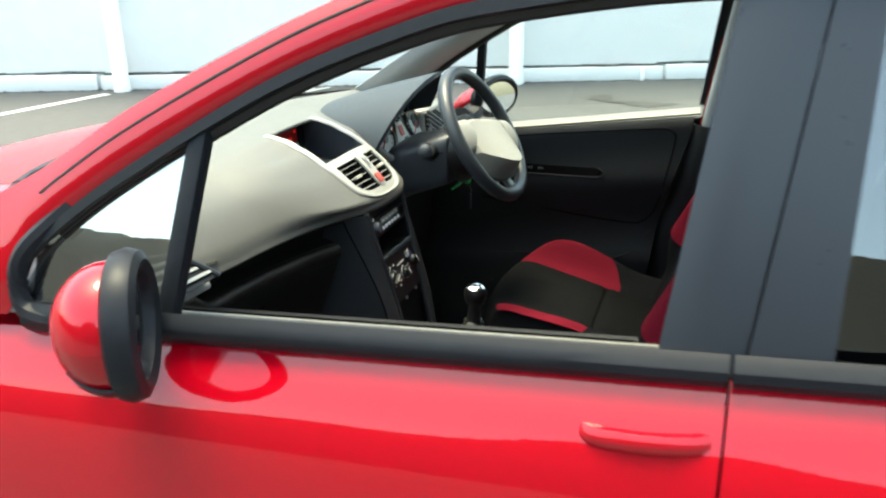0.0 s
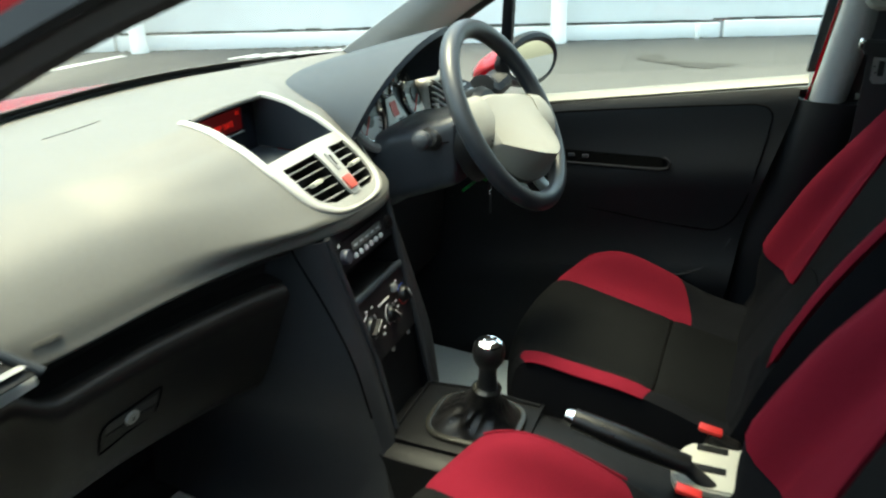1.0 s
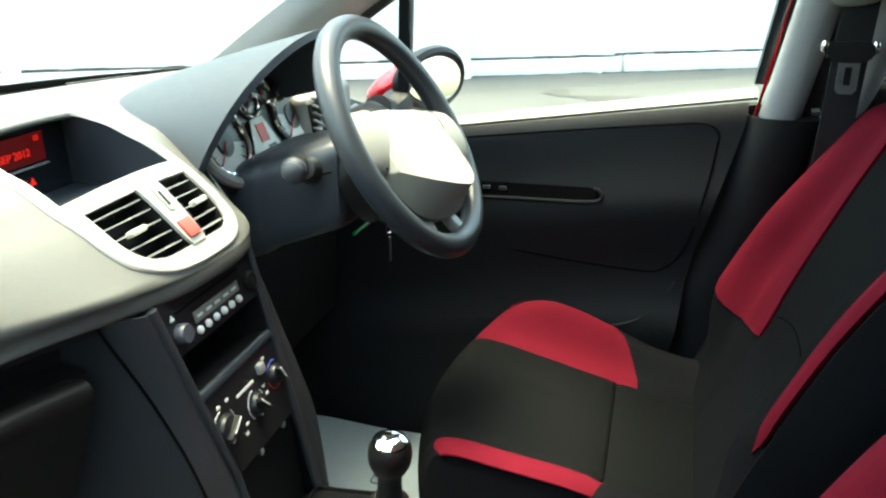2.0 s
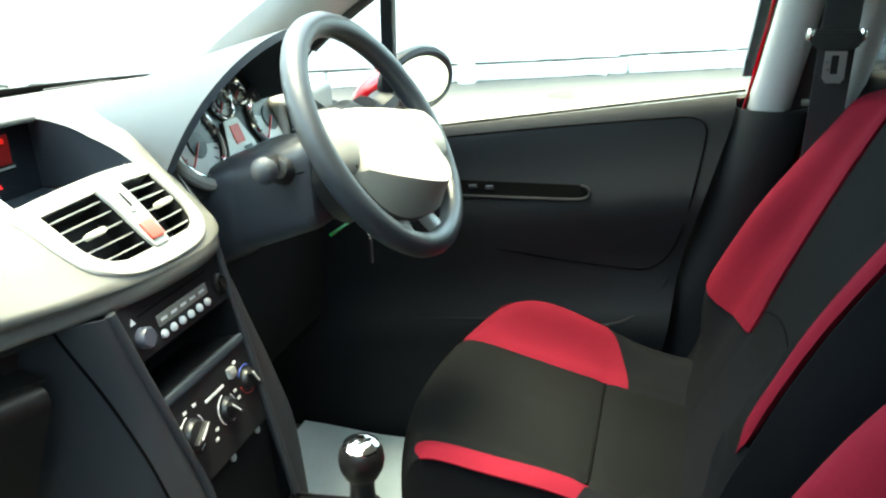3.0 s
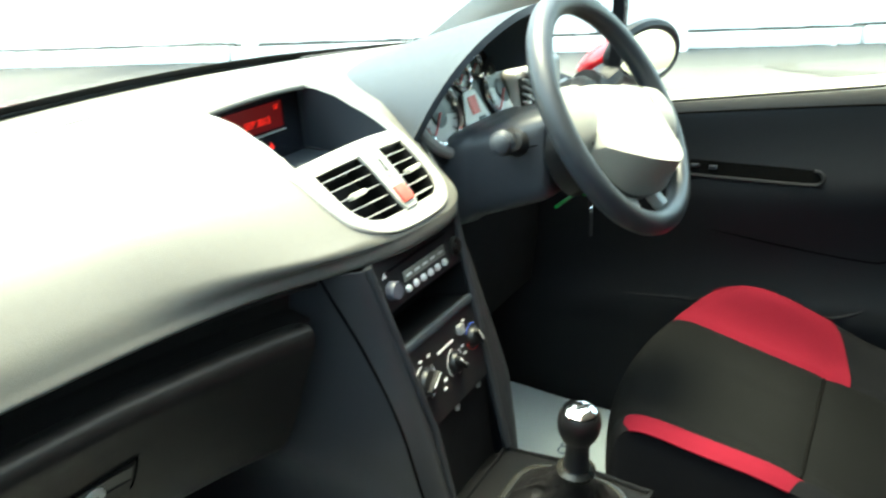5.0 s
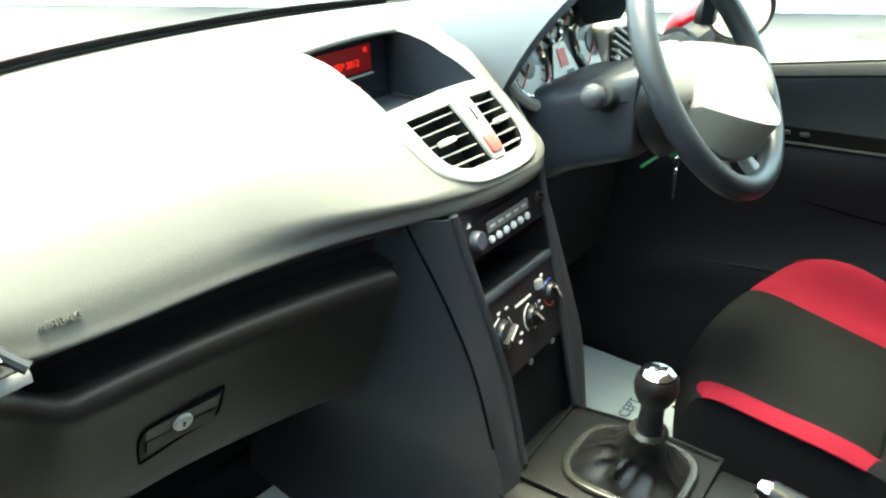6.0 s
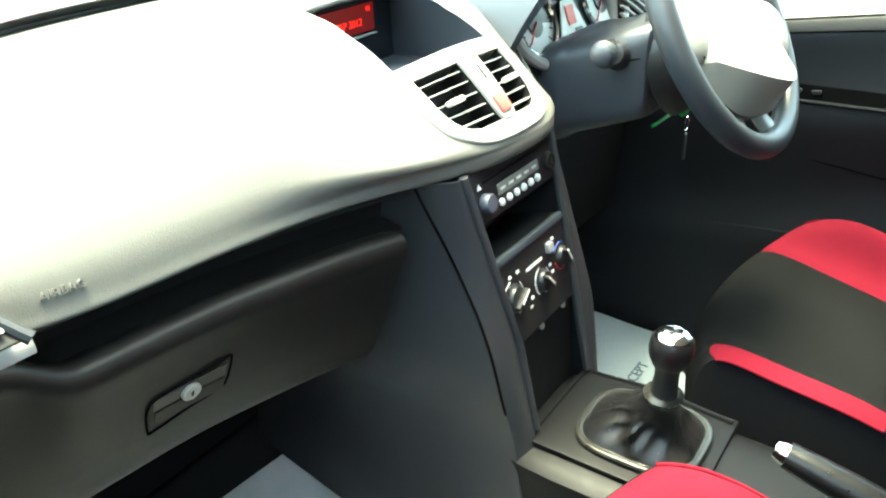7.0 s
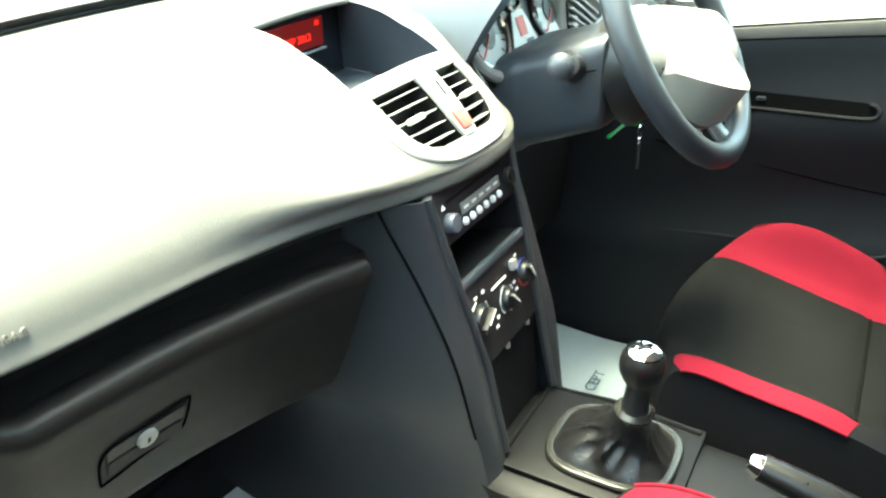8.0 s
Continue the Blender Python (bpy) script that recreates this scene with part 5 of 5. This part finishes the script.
    # instrument hood
    def hood(v, a):
        th = math.pi * a
        cy, sn = -math.cos(th), math.sin(th) ** 0.75
        k = v ** 0.8
        w = 0.15 + 0.07 * k
        yy = 0.345 + w * cy * (1.0 if cy < 0 else 0.3)
        x_front, x_rear = -0.29 + 0.07 * (1 - sn), -0.075 + 0.105 * sn
        z_front, z_rear = 0.895 + 0.100 * sn, 0.920 + 0.170 * sn
        return Vector((x_front + (x_rear - x_front) * v, yy, z_front + (z_rear - z_front) * (v ** 0.85)))
    part("instrument_hood", sheet(hood, lin(0, 0.90, 24), lin(0.0, 0.88, 48), -0.010), HOOD, dash, "slate grey hood over the instruments")
    cl_o, cl_n = Vector((-0.095, 0.30, 0.955)), Vector((0.93, -0.05, 0.36)).normalized()
    cl_x = Vector((0, 1, 0)).cross(cl_n).cross(cl_n).normalized() * -1
    cl_x = cl_x if cl_x.y > 0 else -cl_x
    cl_y = cl_n.cross(cl_x)
    def cl(x, y, h=0.0):
        return cl_o + cl_x * x + cl_y * y + cl_n * h
    cluster = part("instrument_panel", plate([cl(x, y) for x, y in ((-0.15, -0.03), (-0.11, -0.060), (0.13, -0.066), (0.155, -0.05), (0.15, 0.06), (0.06, 0.09), (-0.03, 0.085), (-0.14, 0.04))], cl_n * -0.01), FASCIA, dash, "black instrument panel with chrome-ringed white dials")
    # dark face and pale lower band paint hood shade and sun onto white dials
    dial_shaded = surface("painted_shaded_dial", (0.045, 0.043, 0.04), 0.3, 0, 0.08)
    dial_lit = surface("painted_sunlit_dial", (0.52, 0.51, 0.47), 0.35, 0, 0.08)
    for x, y, r in ((-0.080, 0.004, 0.045), (0.100, 0.002, 0.048), (0.003, 0.042, 0.021), (0.046, 0.050, 0.017)):
        dial = part("dial", disc(cl(x, y, 0.001), cl_n, [(r, 0), (r * 0.98, 0.001), (0.001, 0.001)], 36), dial_shaded, cluster)
        part("dial_ring", tube([cl(x + r * math.cos(t), y + r * math.sin(t), 0.004) for t in lin(0, 2 * math.pi, 41)[:-1]], 0.005 if r > 0.03 else 0.0035, 8, closed=True, up=cl_n), CHROME, dial)
        part("lit_band", sheet(lambda t, k: cl(x + r * (0.42 + 0.52 * k) * math.cos(t), y + r * (0.42 + 0.52 * k) * math.sin(t), 0.0022), [radians(a) for a in range(165, 350, 8)], [0, 1]), dial_lit, dial, "pale lower part of the dial, painted as sunlit")
        part("dial_centre", disc(cl(x, y, 0.002), cl_n, [(r * 0.36, 0), (r * 0.36, 0.002), (0.001, 0.003)], 24), FASCIA, dial)
        part("needle", tube([cl(x, y, 0.006), cl(x - r * 0.6, y - r * 0.55, 0.006)], 0.0012, 6), RED_PLASTIC, dial)
        for k in range(13):
            t = radians(225 - 270 * k / 12)
            part("dial_mark", box((0, 0, 0), (0.0018, r * 0.16, 0.0006), bevel=0, m=Matrix.Translation(cl(x + r * 0.80 * math.cos(t), y + r * 0.80 * math.sin(t), 0.003)) @ Matrix((cl_x, cl_y, cl_n)).transposed().to_4x4() @ pose(0, 0, 0, 0, 0, math.degrees(t) + 90)), VENT_DARK if math.sin(t) < 0.4 else WHITE_MARK, dial)
    # silver bezel under and between the dials
    part("bezel", plate([cl(x, y, 0.004) for x, y in ((-0.012, 0.018), (0.020, 0.018), (0.044, -0.040), (0.020, -0.050), (-0.020, -0.050), (-0.034, -0.030), (-0.020, 0.0))], cl_n * 0.002, 0.0008), SILVER, cluster, "satin silver bezel between the dials")
    part("bezel_rim", tube(catmull([cl(x, y, 0.006) for x, y in ((-0.137, 0.012), (-0.128, -0.022), (-0.095, -0.048), (-0.05, -0.052), (-0.012, -0.044), (0.03, -0.048), (0.08, -0.056), (0.13, -0.05), (0.16, -0.02))], 6), 0.008, 8), SILVER, cluster)
    part("centre_display", plate([cl(x, y, 0.0065) for x, y in ((-0.006, -0.016), (0.014, -0.016), (0.014, 0.010), (-0.006, 0.010))], cl_n * 0.001), glow("dim_orange_lcd", (0.14, 0.008, 0.004), 0.10), cluster, "dim red trip display")
    part("display_strip", plate([cl(x, y, 0.0065) for x, y in ((0.004, -0.042), (0.026, -0.042), (0.024, -0.022), (0.006, -0.022))], cl_n * 0.001), FASCIA, cluster)
    # outer air vent beyond the instruments
    outer = part("outer_vent", box((-0.088, 0.505, 0.936), (0.034, 0.185, 0.096), bevel=0.014, seg=4), SILVER, dash, "silver shroud of the outer air vent")
    # plate proud of the shroud, black in place of a shaded opening
    part("vent_dark_plate", plate([(-0.0702, y, z) for y, z in ((0.418, 0.972), (0.432, 0.914), (0.575, 0.893), (0.575, 0.935), (0.50, 0.972))], (0.002, 0, 0)), VENT_DARK, outer)
    for k in range(5):
        part("slat", box((-0.066, 0.485, 0.956 - 0.0115 * k), (0.008, 0.125, 0.0035), (-24, 0, 0), 0.001), SLAT, outer)
    # steering column cowl
    def cowling(t, a):
        c = Vector((-0.115, 0.315, 0.868)).lerp(Vector((0.058, 0.305, 0.912)), t)
        wy, up_h, down_h = 0.105 - 0.020 * t, 0.050 + 0.012 * t, 0.084 - 0.020 * t
        ca, sa = math.cos(a), math.sin(a)
        q = 0.38
        return c + Vector((0, wy * math.copysign(abs(ca) ** q, ca), (up_h if sa > 0 else down_h) * math.copysign(abs(sa) ** q, sa)))
    ts = (0, 0.2, 0.32, 0.36, 0.40, 0.7, 0.93, 0.98, 1.0)
    def swell(t):
        return 1.06 if t < 0.33 else 1.03 if t < 0.37 else 1.0 if t < 0.95 else 0.97 if t < 0.99 else 0.90
    axis_c = lambda t: Vector((-0.115, 0.315, 0.868)).lerp(Vector((0.058, 0.305, 0.912)), t)
    part("column_cowl", rings([[axis_c(t) + (cowling(t, a) - axis_c(t)) * swell(t) for a in lin(0, 2 * math.pi, 49)[:-1]] for t in ts]), COWL, dash, "dark slate steering column cowl")
    part("cowl_joint", tube([axis_c(t) + (cowling(t, math.pi * 0.985) - axis_c(t)) * (swell(t) + 0.004) for t in lin(0.72, 0.95, 8)], 0.0010, 6), DEEP, dash, "joint between the halves of the cowl")
    part("column_collar", rings([[Vector((0.050, 0.305, 0.912)) + Vector((0.05 * t, -0.005 * t, 0.026 * t)) + Vector((-0.3 * math.sin(a) * r, math.cos(a) * r * 1.1, math.sin(a) * r)) for a in lin(0, 2 * math.pi, 33)[:-1]] for t, r in ((0, 0.062), (0.1, 0.074), (0.8, 0.070), (1.0, 0.060))]), FASCIA, dash, "black collar behind the steering wheel")
    stalk = part("wiper_stalk", tube(catmull([(0.0, 0.26, 0.935), (0.015, 0.20, 0.942), (0.025, 0.165, 0.944)], 5), 0.009, 10), LOWER, dash)
    part("stalk_end", disc((0.024, 0.172, 0.943), (0.12, -1, 0.05), [(0.012, 0), (0.0155, 0.004), (0.0165, 0.010), (0.013, 0.013), (0.0125, 0.019), (0.009, 0.022), (0.001, 0.0225)], 22), COWL, stalk)
    part("stalk_base", disc((0.018, 0.228, 0.926), (0.1, -1, 0.35), [(0.018, 0), (0.017, 0.018), (0.012, 0.026), (0.001, 0.027)], 18), FASCIA, stalk)
    part("light_stalk", tube(catmull([(0.0, 0.37, 0.93), (0.015, 0.44, 0.935), (0.02, 0.48, 0.935)], 5), 0.009, 10), LOWER, dash)
    return dash


build_dashboard()


def build_wheel():
    c = Vector((0.1269, 0.2828, 0.9650))
    pitch, yaw = 0.528, -0.036
    n = Vector((math.cos(pitch) * math.cos(yaw), math.cos(pitch) * math.sin(yaw), math.sin(pitch)))
    v = n.cross(Vector((0, 0, 1))).normalized()
    if v.y < 0:
        v = -v
    w = n.cross(v) if n.cross(v).z > 0 else -n.cross(v)
    def at(x, y, h=0.0):
        return c + v * x + w * y + n * h
    wheel = thing("steering_wheel", c, "dark grey four-spoke steering wheel with taupe airbag cover", "steering wheel")
    R, r = 0.1532, 0.0158
    part("rim", tube([at(R * math.cos(a), R * math.sin(a)) for a in lin(0, 2 * math.pi, 65)[:-1]], r, 14, closed=True, up=n), WHEEL_GRIP, wheel, "dark grey moulded rim")
    # airbag cover: a wide bar above that narrows to a stem below
    # turned a little to the right
    cs, sn = math.cos(radians(-12)), math.sin(radians(-12))
    v, w = v * cs + w * sn, w * cs - v * sn
    top_edge = curve([(0, 0.034), (0.055, 0.033), (0.088, 0.027), (0.104, 0.012), (0.113, -0.010), (0.117, -0.030)])
    low_edge = curve([(0, -0.117), (0.035, -0.115), (0.070, -0.105), (0.096, -0.084), (0.112, -0.056), (0.117, -0.034)])
    def cover(x, q):
        """q runs from the upper edge (0) over the fold (1) to the lower edge (2)"""
        a = abs(x)
        k = (a / 0.117) ** 1.5
        yt, yb = top_edge(a), low_edge(a)
        yf = max(-0.092 + 0.044 * k, yb + 0.004)
        peak = 0.053 - 0.036 * k
        if q <= 1:
            y, h = yt + (yf - yt) * q, 0.013 + (peak - 0.013) * q ** 1.25
        else:
            y, h = yf + (yb - yf) * (q - 1), peak + (0.004 - peak) * (q - 1) ** 1.1
        roll = min(smooth(0.117, 0.106, a), smooth(-0.03, 0.06, q))
        return at(x, y, 0.002 + (h - 0.002) * roll)
    qs = [0, 0.02, 0.05, 0.09, 0.15, 0.25, 0.35, 0.45, 0.55, 0.65, 0.75, 0.84, 0.91, 0.96, 1.0, 1.04, 1.09, 1.16, 1.3, 1.5, 1.7, 1.85, 2.0]
    xs = [0.117 * math.sin(math.pi / 2 * t) for t in lin(-1, 1, 45)]
    part("airbag_cover", sheet(cover, xs, qs), HUB, wheel, "taupe airbag cover folded across its lower part")
    # black skirt puts the shade of the cover's lower wall into colour
    skirt = [cover(x, 0.0) for x in xs] + [cover(x, 2.0) for x in xs[-2:0:-1]]
    part("cover_shade_skirt", rings([skirt, [p - n * 0.016 for p in skirt]]), FASCIA, wheel, "black skirt under the airbag cover, its black standing for shade")
    for s in (-1, 1):
        part("spoke", tube(catmull([at(s * 0.088, -0.006, 0.004), at(s * 0.118, -0.010, 0.006), at(s * (R - 0.004), -0.012, 0.001)], 6), 0.040, 14, flat=0.36, up=n), HUB, wheel, "taupe spoke")
        part("spoke_joint", tube(catmull([at(s * x, y, h) for x, y, h in ((0.104, 0.028, 0.010), (0.116, 0.010, 0.013), (0.120, -0.018, 0.014), (0.117, -0.046, 0.012))], 6), 0.0016, 6), DEEP, wheel, "dark joint between cover and spoke")
        part("spoke", tube(catmull([at(s * 0.030, -0.075, -0.014), at(s * 0.036, -0.115, -0.010), at(s * 0.046, -math.sqrt(R * R - 0.046 ** 2), -0.002)], 6), 0.017, 10, flat=0.45, up=n), SILVER, wheel, "satin silver lower spoke")
    part("hub_back", disc(c - n * 0.10, n, [(0.045, 0), (0.052, 0.04), (0.055, 0.07), (0.04, 0.08)], 28), LOWER, wheel)
    return wheel


build_wheel()


def build_key():
    key = thing("car_key", (0.05, 0.36, 0.80), "car key in the ignition with a green tag", "key")
    part("key_head", box((0.06, 0.374, 0.822), (0.010, 0.020, 0.013), (0, 20, 0), 0.004), GREEN, key, "bright green key head")
    part("tag_strap", tube([(0.054, 0.268, 0.830), (0.058, 0.345, 0.830)], 0.0025, 6), GREEN, key)
    part("key_ring", tube([Vector((0.062, 0.388 + 0.010 * math.cos(a), 0.800 + 0.010 * math.sin(a))) for a in lin(0, 2 * math.pi, 21)[:-1]], 0.001, 6, closed=True, up=(1, 0, 0)), CHROME, key)
    part("tag", box((0.062, 0.388, 0.765), (0.003, 0.008, 0.040), bevel=0.001), RUBBER, key)


build_key()

# ---- centre tunnel, gear lever, handbrake ----


def build_tunnel():
    con = thing("centre_console", (0.35, 0, 0.27), "black plastic centre console between the seats", "console")
    def top(x):
        return curve([(-0.25, 0.40), (-0.18, 0.495), (-0.1, 0.54), (0.06, 0.548), (0.30, 0.542), (0.45, 0.53), (0.75, 0.52)])(x)
    def half(x):
        return curve([(-0.25, 0.04), (-0.1, 0.065), (0.0, 0.080), (0.06, 0.096), (0.15, 0.098), (0.3, 0.092), (0.75, 0.10)])(x)
    def body(x, a):
        w, z = half(x), top(x)
        if a < 0.25 or a > 0.75:
            k = a / 0.25 if a < 0.25 else (1 - a) / 0.25
            s = -1 if a < 0.25 else 1
            return (x, s * (w + (0.012 + 0.048 * smooth(0.02, 0.24, x)) * (1 - k)), 0.27 + (z - 0.012 - 0.27) * k)
        t = (a - 0.25) / 0.5
        return (x, w * (2 * t - 1), z - 0.012 * (abs(2 * t - 1) ** 6))
    part("tunnel_cover", sheet(body, lin(-0.25, 0.78, 40), [0, 0.08, 0.16, 0.22, 0.25, 0.27, 0.3, 0.4, 0.5, 0.6, 0.7, 0.73, 0.75, 0.78, 0.84, 0.92, 1], 0.004), TUNNEL, con, "black tunnel cover")
    part("lever_plate", box((0.155, 0.012, 0.548), (0.20, 0.165, 0.008), (0, 1, 0), 0.003), TUNNEL, con, "black plate round the gear lever")
    part("plate_edge", tube([(0.06, -0.065, 0.554), (0.06, 0.085, 0.554), (0.14, 0.095, 0.553), (0.25, 0.085, 0.552)], 0.003, 6), TUNNEL, con)
    tray = [(0.462, 0.048), (0.475, 0.066), (0.505, 0.074), (0.562, 0.076), (0.566, 0.050), (0.558, 0.034), (0.556, 0.020), (0.568, 0.006), (0.570, -0.040), (0.530, -0.046), (0.462, -0.046), (0.452, -0.02)]
    part("rear_tray", plate([(0.517 + 0.88 * (x - 0.515), 0.018 + 0.88 * (y - 0.015), 0.560) for x, y in tray], (0, 0, -0.015), 0.003), CREAM, con, "cream plastic tray with two dark slots")
    for y, x0 in ((0.054, 0.482), (0.008, 0.460)):
        part("tray_slot", box(((x0 + 0.535) / 2 + 0.003, y, 0.5605), (0.525 - x0, 0.013, 0.004), (0, 0, 0), 0.002), VENT_DARK, con)


build_tunnel()


def build_gear():
    gear = thing("gear_lever", (0.165, 0.012, 0.552), "gear lever with chrome-topped black knob and leather gaiter", "gear lever")
    def square(a):
        """radius factor that turns a circle into a rounded square"""
        return (abs(math.cos(a)) ** 3.4 + abs(math.sin(a)) ** 3.4) ** (-1 / 3.4)
    part("bezel", tube([(0.168 + 0.068 * square(a) * math.cos(a), 0.012 + 0.060 * square(a) * math.sin(a), 0.556) for a in lin(0, 2 * math.pi, 65)[:-1]], 0.006, 8, closed=True, flat=0.7), RING, gear, "dark satin ring round the gaiter")
    def gaiter(t, a):
        k = (1 - t) ** 2.0
        belly = math.sin(math.pi * min(1, t * 1.5)) ** 1.2 * (1 - t)
        side = 0.5 + 0.5 * math.cos(a - 3.3)
        crease = 1 - 2 * abs(math.sin(2.5 * a + 2.2 * t + 0.4)) ** 0.7
        small = 1 - 2 * abs(math.sin(6.5 * a - 5 * t)) ** 0.8
        fold = (0.014 * crease + 0.0045 * small) * belly * (0.35 + 0.65 * side)
        lean = 0.008 * math.sin(5 * a + 5 * t) * belly * side
        cx, cy = 0.168 + 0.024 * t, 0.012 - 0.018 * t
        q = 1 + (square(a) - 1) * (1 - t) ** 1.5
        r1, r2 = q * (0.021 + 0.046 * k), q * (0.021 + 0.038 * k)
        return (cx + (r1 + fold) * math.cos(a), cy + (r2 + fold) * math.sin(a), 0.556 + 0.072 * t ** 0.85 + lean + 0.006 * belly * side)
    part("gaiter", rings([[gaiter(t, a) for a in lin(0, 2 * math.pi, 97)[:-1]] for t in lin(0, 1, 26)]), LEATHER, gear, "creased black leather gaiter")
    axis = Vector((0.06, -0.06, 1)).normalized()
    base = Vector((0.191, -0.005, 0.624))
    part("collar", disc(base, axis, [(0.021, 0), (0.022, 0.006), (0.017, 0.010)], 20), RING, gear)
    part("shaft", disc(base, axis, [(0.015, 0.008), (0.013, 0.03), (0.013, 0.045), (0.018, 0.054)], 20), FASCIA, gear)
    knob = part("knob", disc(base, axis, [(0.012, 0.048), (0.018, 0.050), (0.0225, 0.060), (0.0238, 0.070), (0.0225, 0.080), (0.019, 0.0855)], 28), LEATHER, gear, "black round knob")
    part("knob_cap", disc(base, axis, [(0.0195, 0.084), (0.0185, 0.0875), (0.014, 0.0905), (0.008, 0.092), (0.0005, 0.0922)], 28), CHROME, knob, "polished chrome cap")
    part("gate_mark", box((0, 0, 0), (0.012, 0.002, 0.0006), bevel=0, m=Matrix.Translation(base + axis * 0.0925)), VENT_DARK, knob)


build_gear()


def build_handbrake():
    hb = thing("handbrake", (0.45, -0.02, 0.53), "black handbrake lever with chrome button, lowered", "handbrake")
    a, b = Vector((0.325, -0.022, 0.620)), Vector((0.60, -0.022, 0.555))
    part("grip", tube([a.lerp(b, t) for t in lin(0, 0.58, 12)], 0.0165, 14, taper=lambda t: 0.86 + 0.2 * math.sin(math.pi * min(1, t * 1.1)) * 0.7), LEATHER, hb)
    part("button", disc(a, a - b, [(0.012, -0.004), (0.012, 0.004), (0.009, 0.012), (0.001, 0.014)], 18), CHROME, hb, "chrome release button")
    part("lever", tube([a.lerp(b, 0.55), a.lerp(b, 0.75) + Vector((0, 0, -0.03))], 0.010, 10), RUBBER, hb)


build_handbrake()


def build_buckle(x, y, z, turn):
    b = thing("belt_buckle", (x, y, 0.53), "cream seat belt buckle with red release button", "seat belt buckle", "front seat belt buckles")
    part("housing", box((x + 0.014, y, z - 0.036), (0.045, 0.022, 0.06), (0, 18, turn), 0.006, 3), LOWER, b)
    part("button", box((x, y, z + 0.002), (0.034, 0.017, 0.007), (0, 10, turn), 0.003), RED_PLASTIC, b, "red release button")
    part("stalk", tube([(x + 0.03, y, z - 0.05), (x + 0.06, y, 0.52)], 0.012, 8, flat=0.4), RUBBER, b)


build_buckle(0.505, 0.075, 0.577, 0)
build_buckle(0.49, -0.075, 0.580, 0)


def build_belt():
    belt = thing("seat_belt", (0.670, 0.62, 0.35), "black seat belt hanging from a pale pillar anchor", "seat belt")
    line = catmull([(0.695, 0.580, 1.14), (0.692, 0.585, 1.05), (0.690, 0.60, 0.90), (0.685, 0.62, 0.70), (0.680, 0.64, 0.36)], 8)
    part("webbing", sheet(lambda i, v: line[int(i)] + Vector((0.048 * (v - 0.5), 0.006 * (v - 0.5), 0)), list(range(len(line))), [0, 0.5, 1], 0.0015), BELT, belt)
    part("anchor", tube(catmull([(0.652, 0.592, 1.135), (0.664, 0.577, 1.118), (0.705, 0.575, 1.122), (0.730, 0.59, 1.145), (0.700, 0.596, 1.175), (0.655, 0.596, 1.160)], 6, True), 0.008, 8, closed=True, up=(0, 1, 0)), SILL, belt, "pale grey belt loop")
    part("anchor_cover", box((0.700, 0.600, 1.165), (0.058, 0.03, 0.085), bevel=0.01, seg=3), MID_TRIM, belt)
    holder = [(-0.034, 0.012), (-0.030, 0.020), (0.030, 0.020), (0.034, 0.012), (0.032, 0.000), (0.018, -0.008), (-0.018, -0.008), (-0.032, 0.000)]
    part("tongue_cover", plate([(0.688 + x, 0.570, 1.042 + z) for x, z in holder], (0, 0.014, 0), 0.003), FASCIA, belt)
    for sx in (-1, 1):
        part("tongue_end", disc((0.688 + sx * 0.033, 0.577, 1.056), (0, 0, 1), [(0.004, -0.008), (0.0055, -0.004), (0.0055, 0.004), (0.004, 0.008)], 12), CHROME, belt)
    o = Vector((0.690, 0.574, 1.014))
    outer = [(-0.014, 0.024), (-0.014, -0.018), (-0.009, -0.024), (0.009, -0.024), (0.014, -0.018), (0.014, 0.024)]
    hole = [(-0.005, 0.014), (-0.005, -0.010), (-0.004, -0.012), (0.004, -0.012), (0.005, -0.010), (0.005, 0.014)]
    loops = [[o + Vector((x, y, z)) for x, z in pts] for pts, y in ((outer, 0.0), (outer, 0.003), (hole, 0.003), (hole, 0.0), (outer, 0.0))]
    part("tongue", rings(loops, True, False), ALLOY, belt, "steel belt tongue with a square hole")


build_belt()


def build_mats():
    m = thing("paper_floor_mat", (-0.02, 0.45, 0.272), "pale blue-grey printed paper mat in the driver's footwell", "floor mat", "paper floor mats")
    def f(u, v):
        return (-0.20 + 0.55 * u, 0.20 + 0.42 * v, 0.276 + 0.02 * smooth(0.35, 0, u) + 0.006 * math.sin(7 * u + 5 * v))
    part("sheet", sheet(f, lin(0, 1, 14), lin(0, 1, 12), 0.001), PAPER, m)
    letters("print", "CEPT", 0.028, Matrix.Translation((0.0, 0.470, 0.288)) @ pose(0, 0, 0, 0, 0, 89), INK, m, "dark printed letters")
    p = thing("paper_floor_mat", (-0.30, -0.30, 0.272), "white printed paper mat in the passenger's footwell", "floor mat", "paper floor mats")
    def g(u, v):
        return (-0.425 + 0.42 * u + 0.05 * v, -0.52 + 0.452 * v, 0.286 + 0.03 * smooth(0.4, 0, u) + 0.004 * math.sin(6 * u - 4 * v))
    part("sheet", sheet(g, lin(0, 1, 14), lin(0, 1, 12), 0.001), surface("white_paper", (0.82, 0.82, 0.80), 0.7), p)


build_mats()
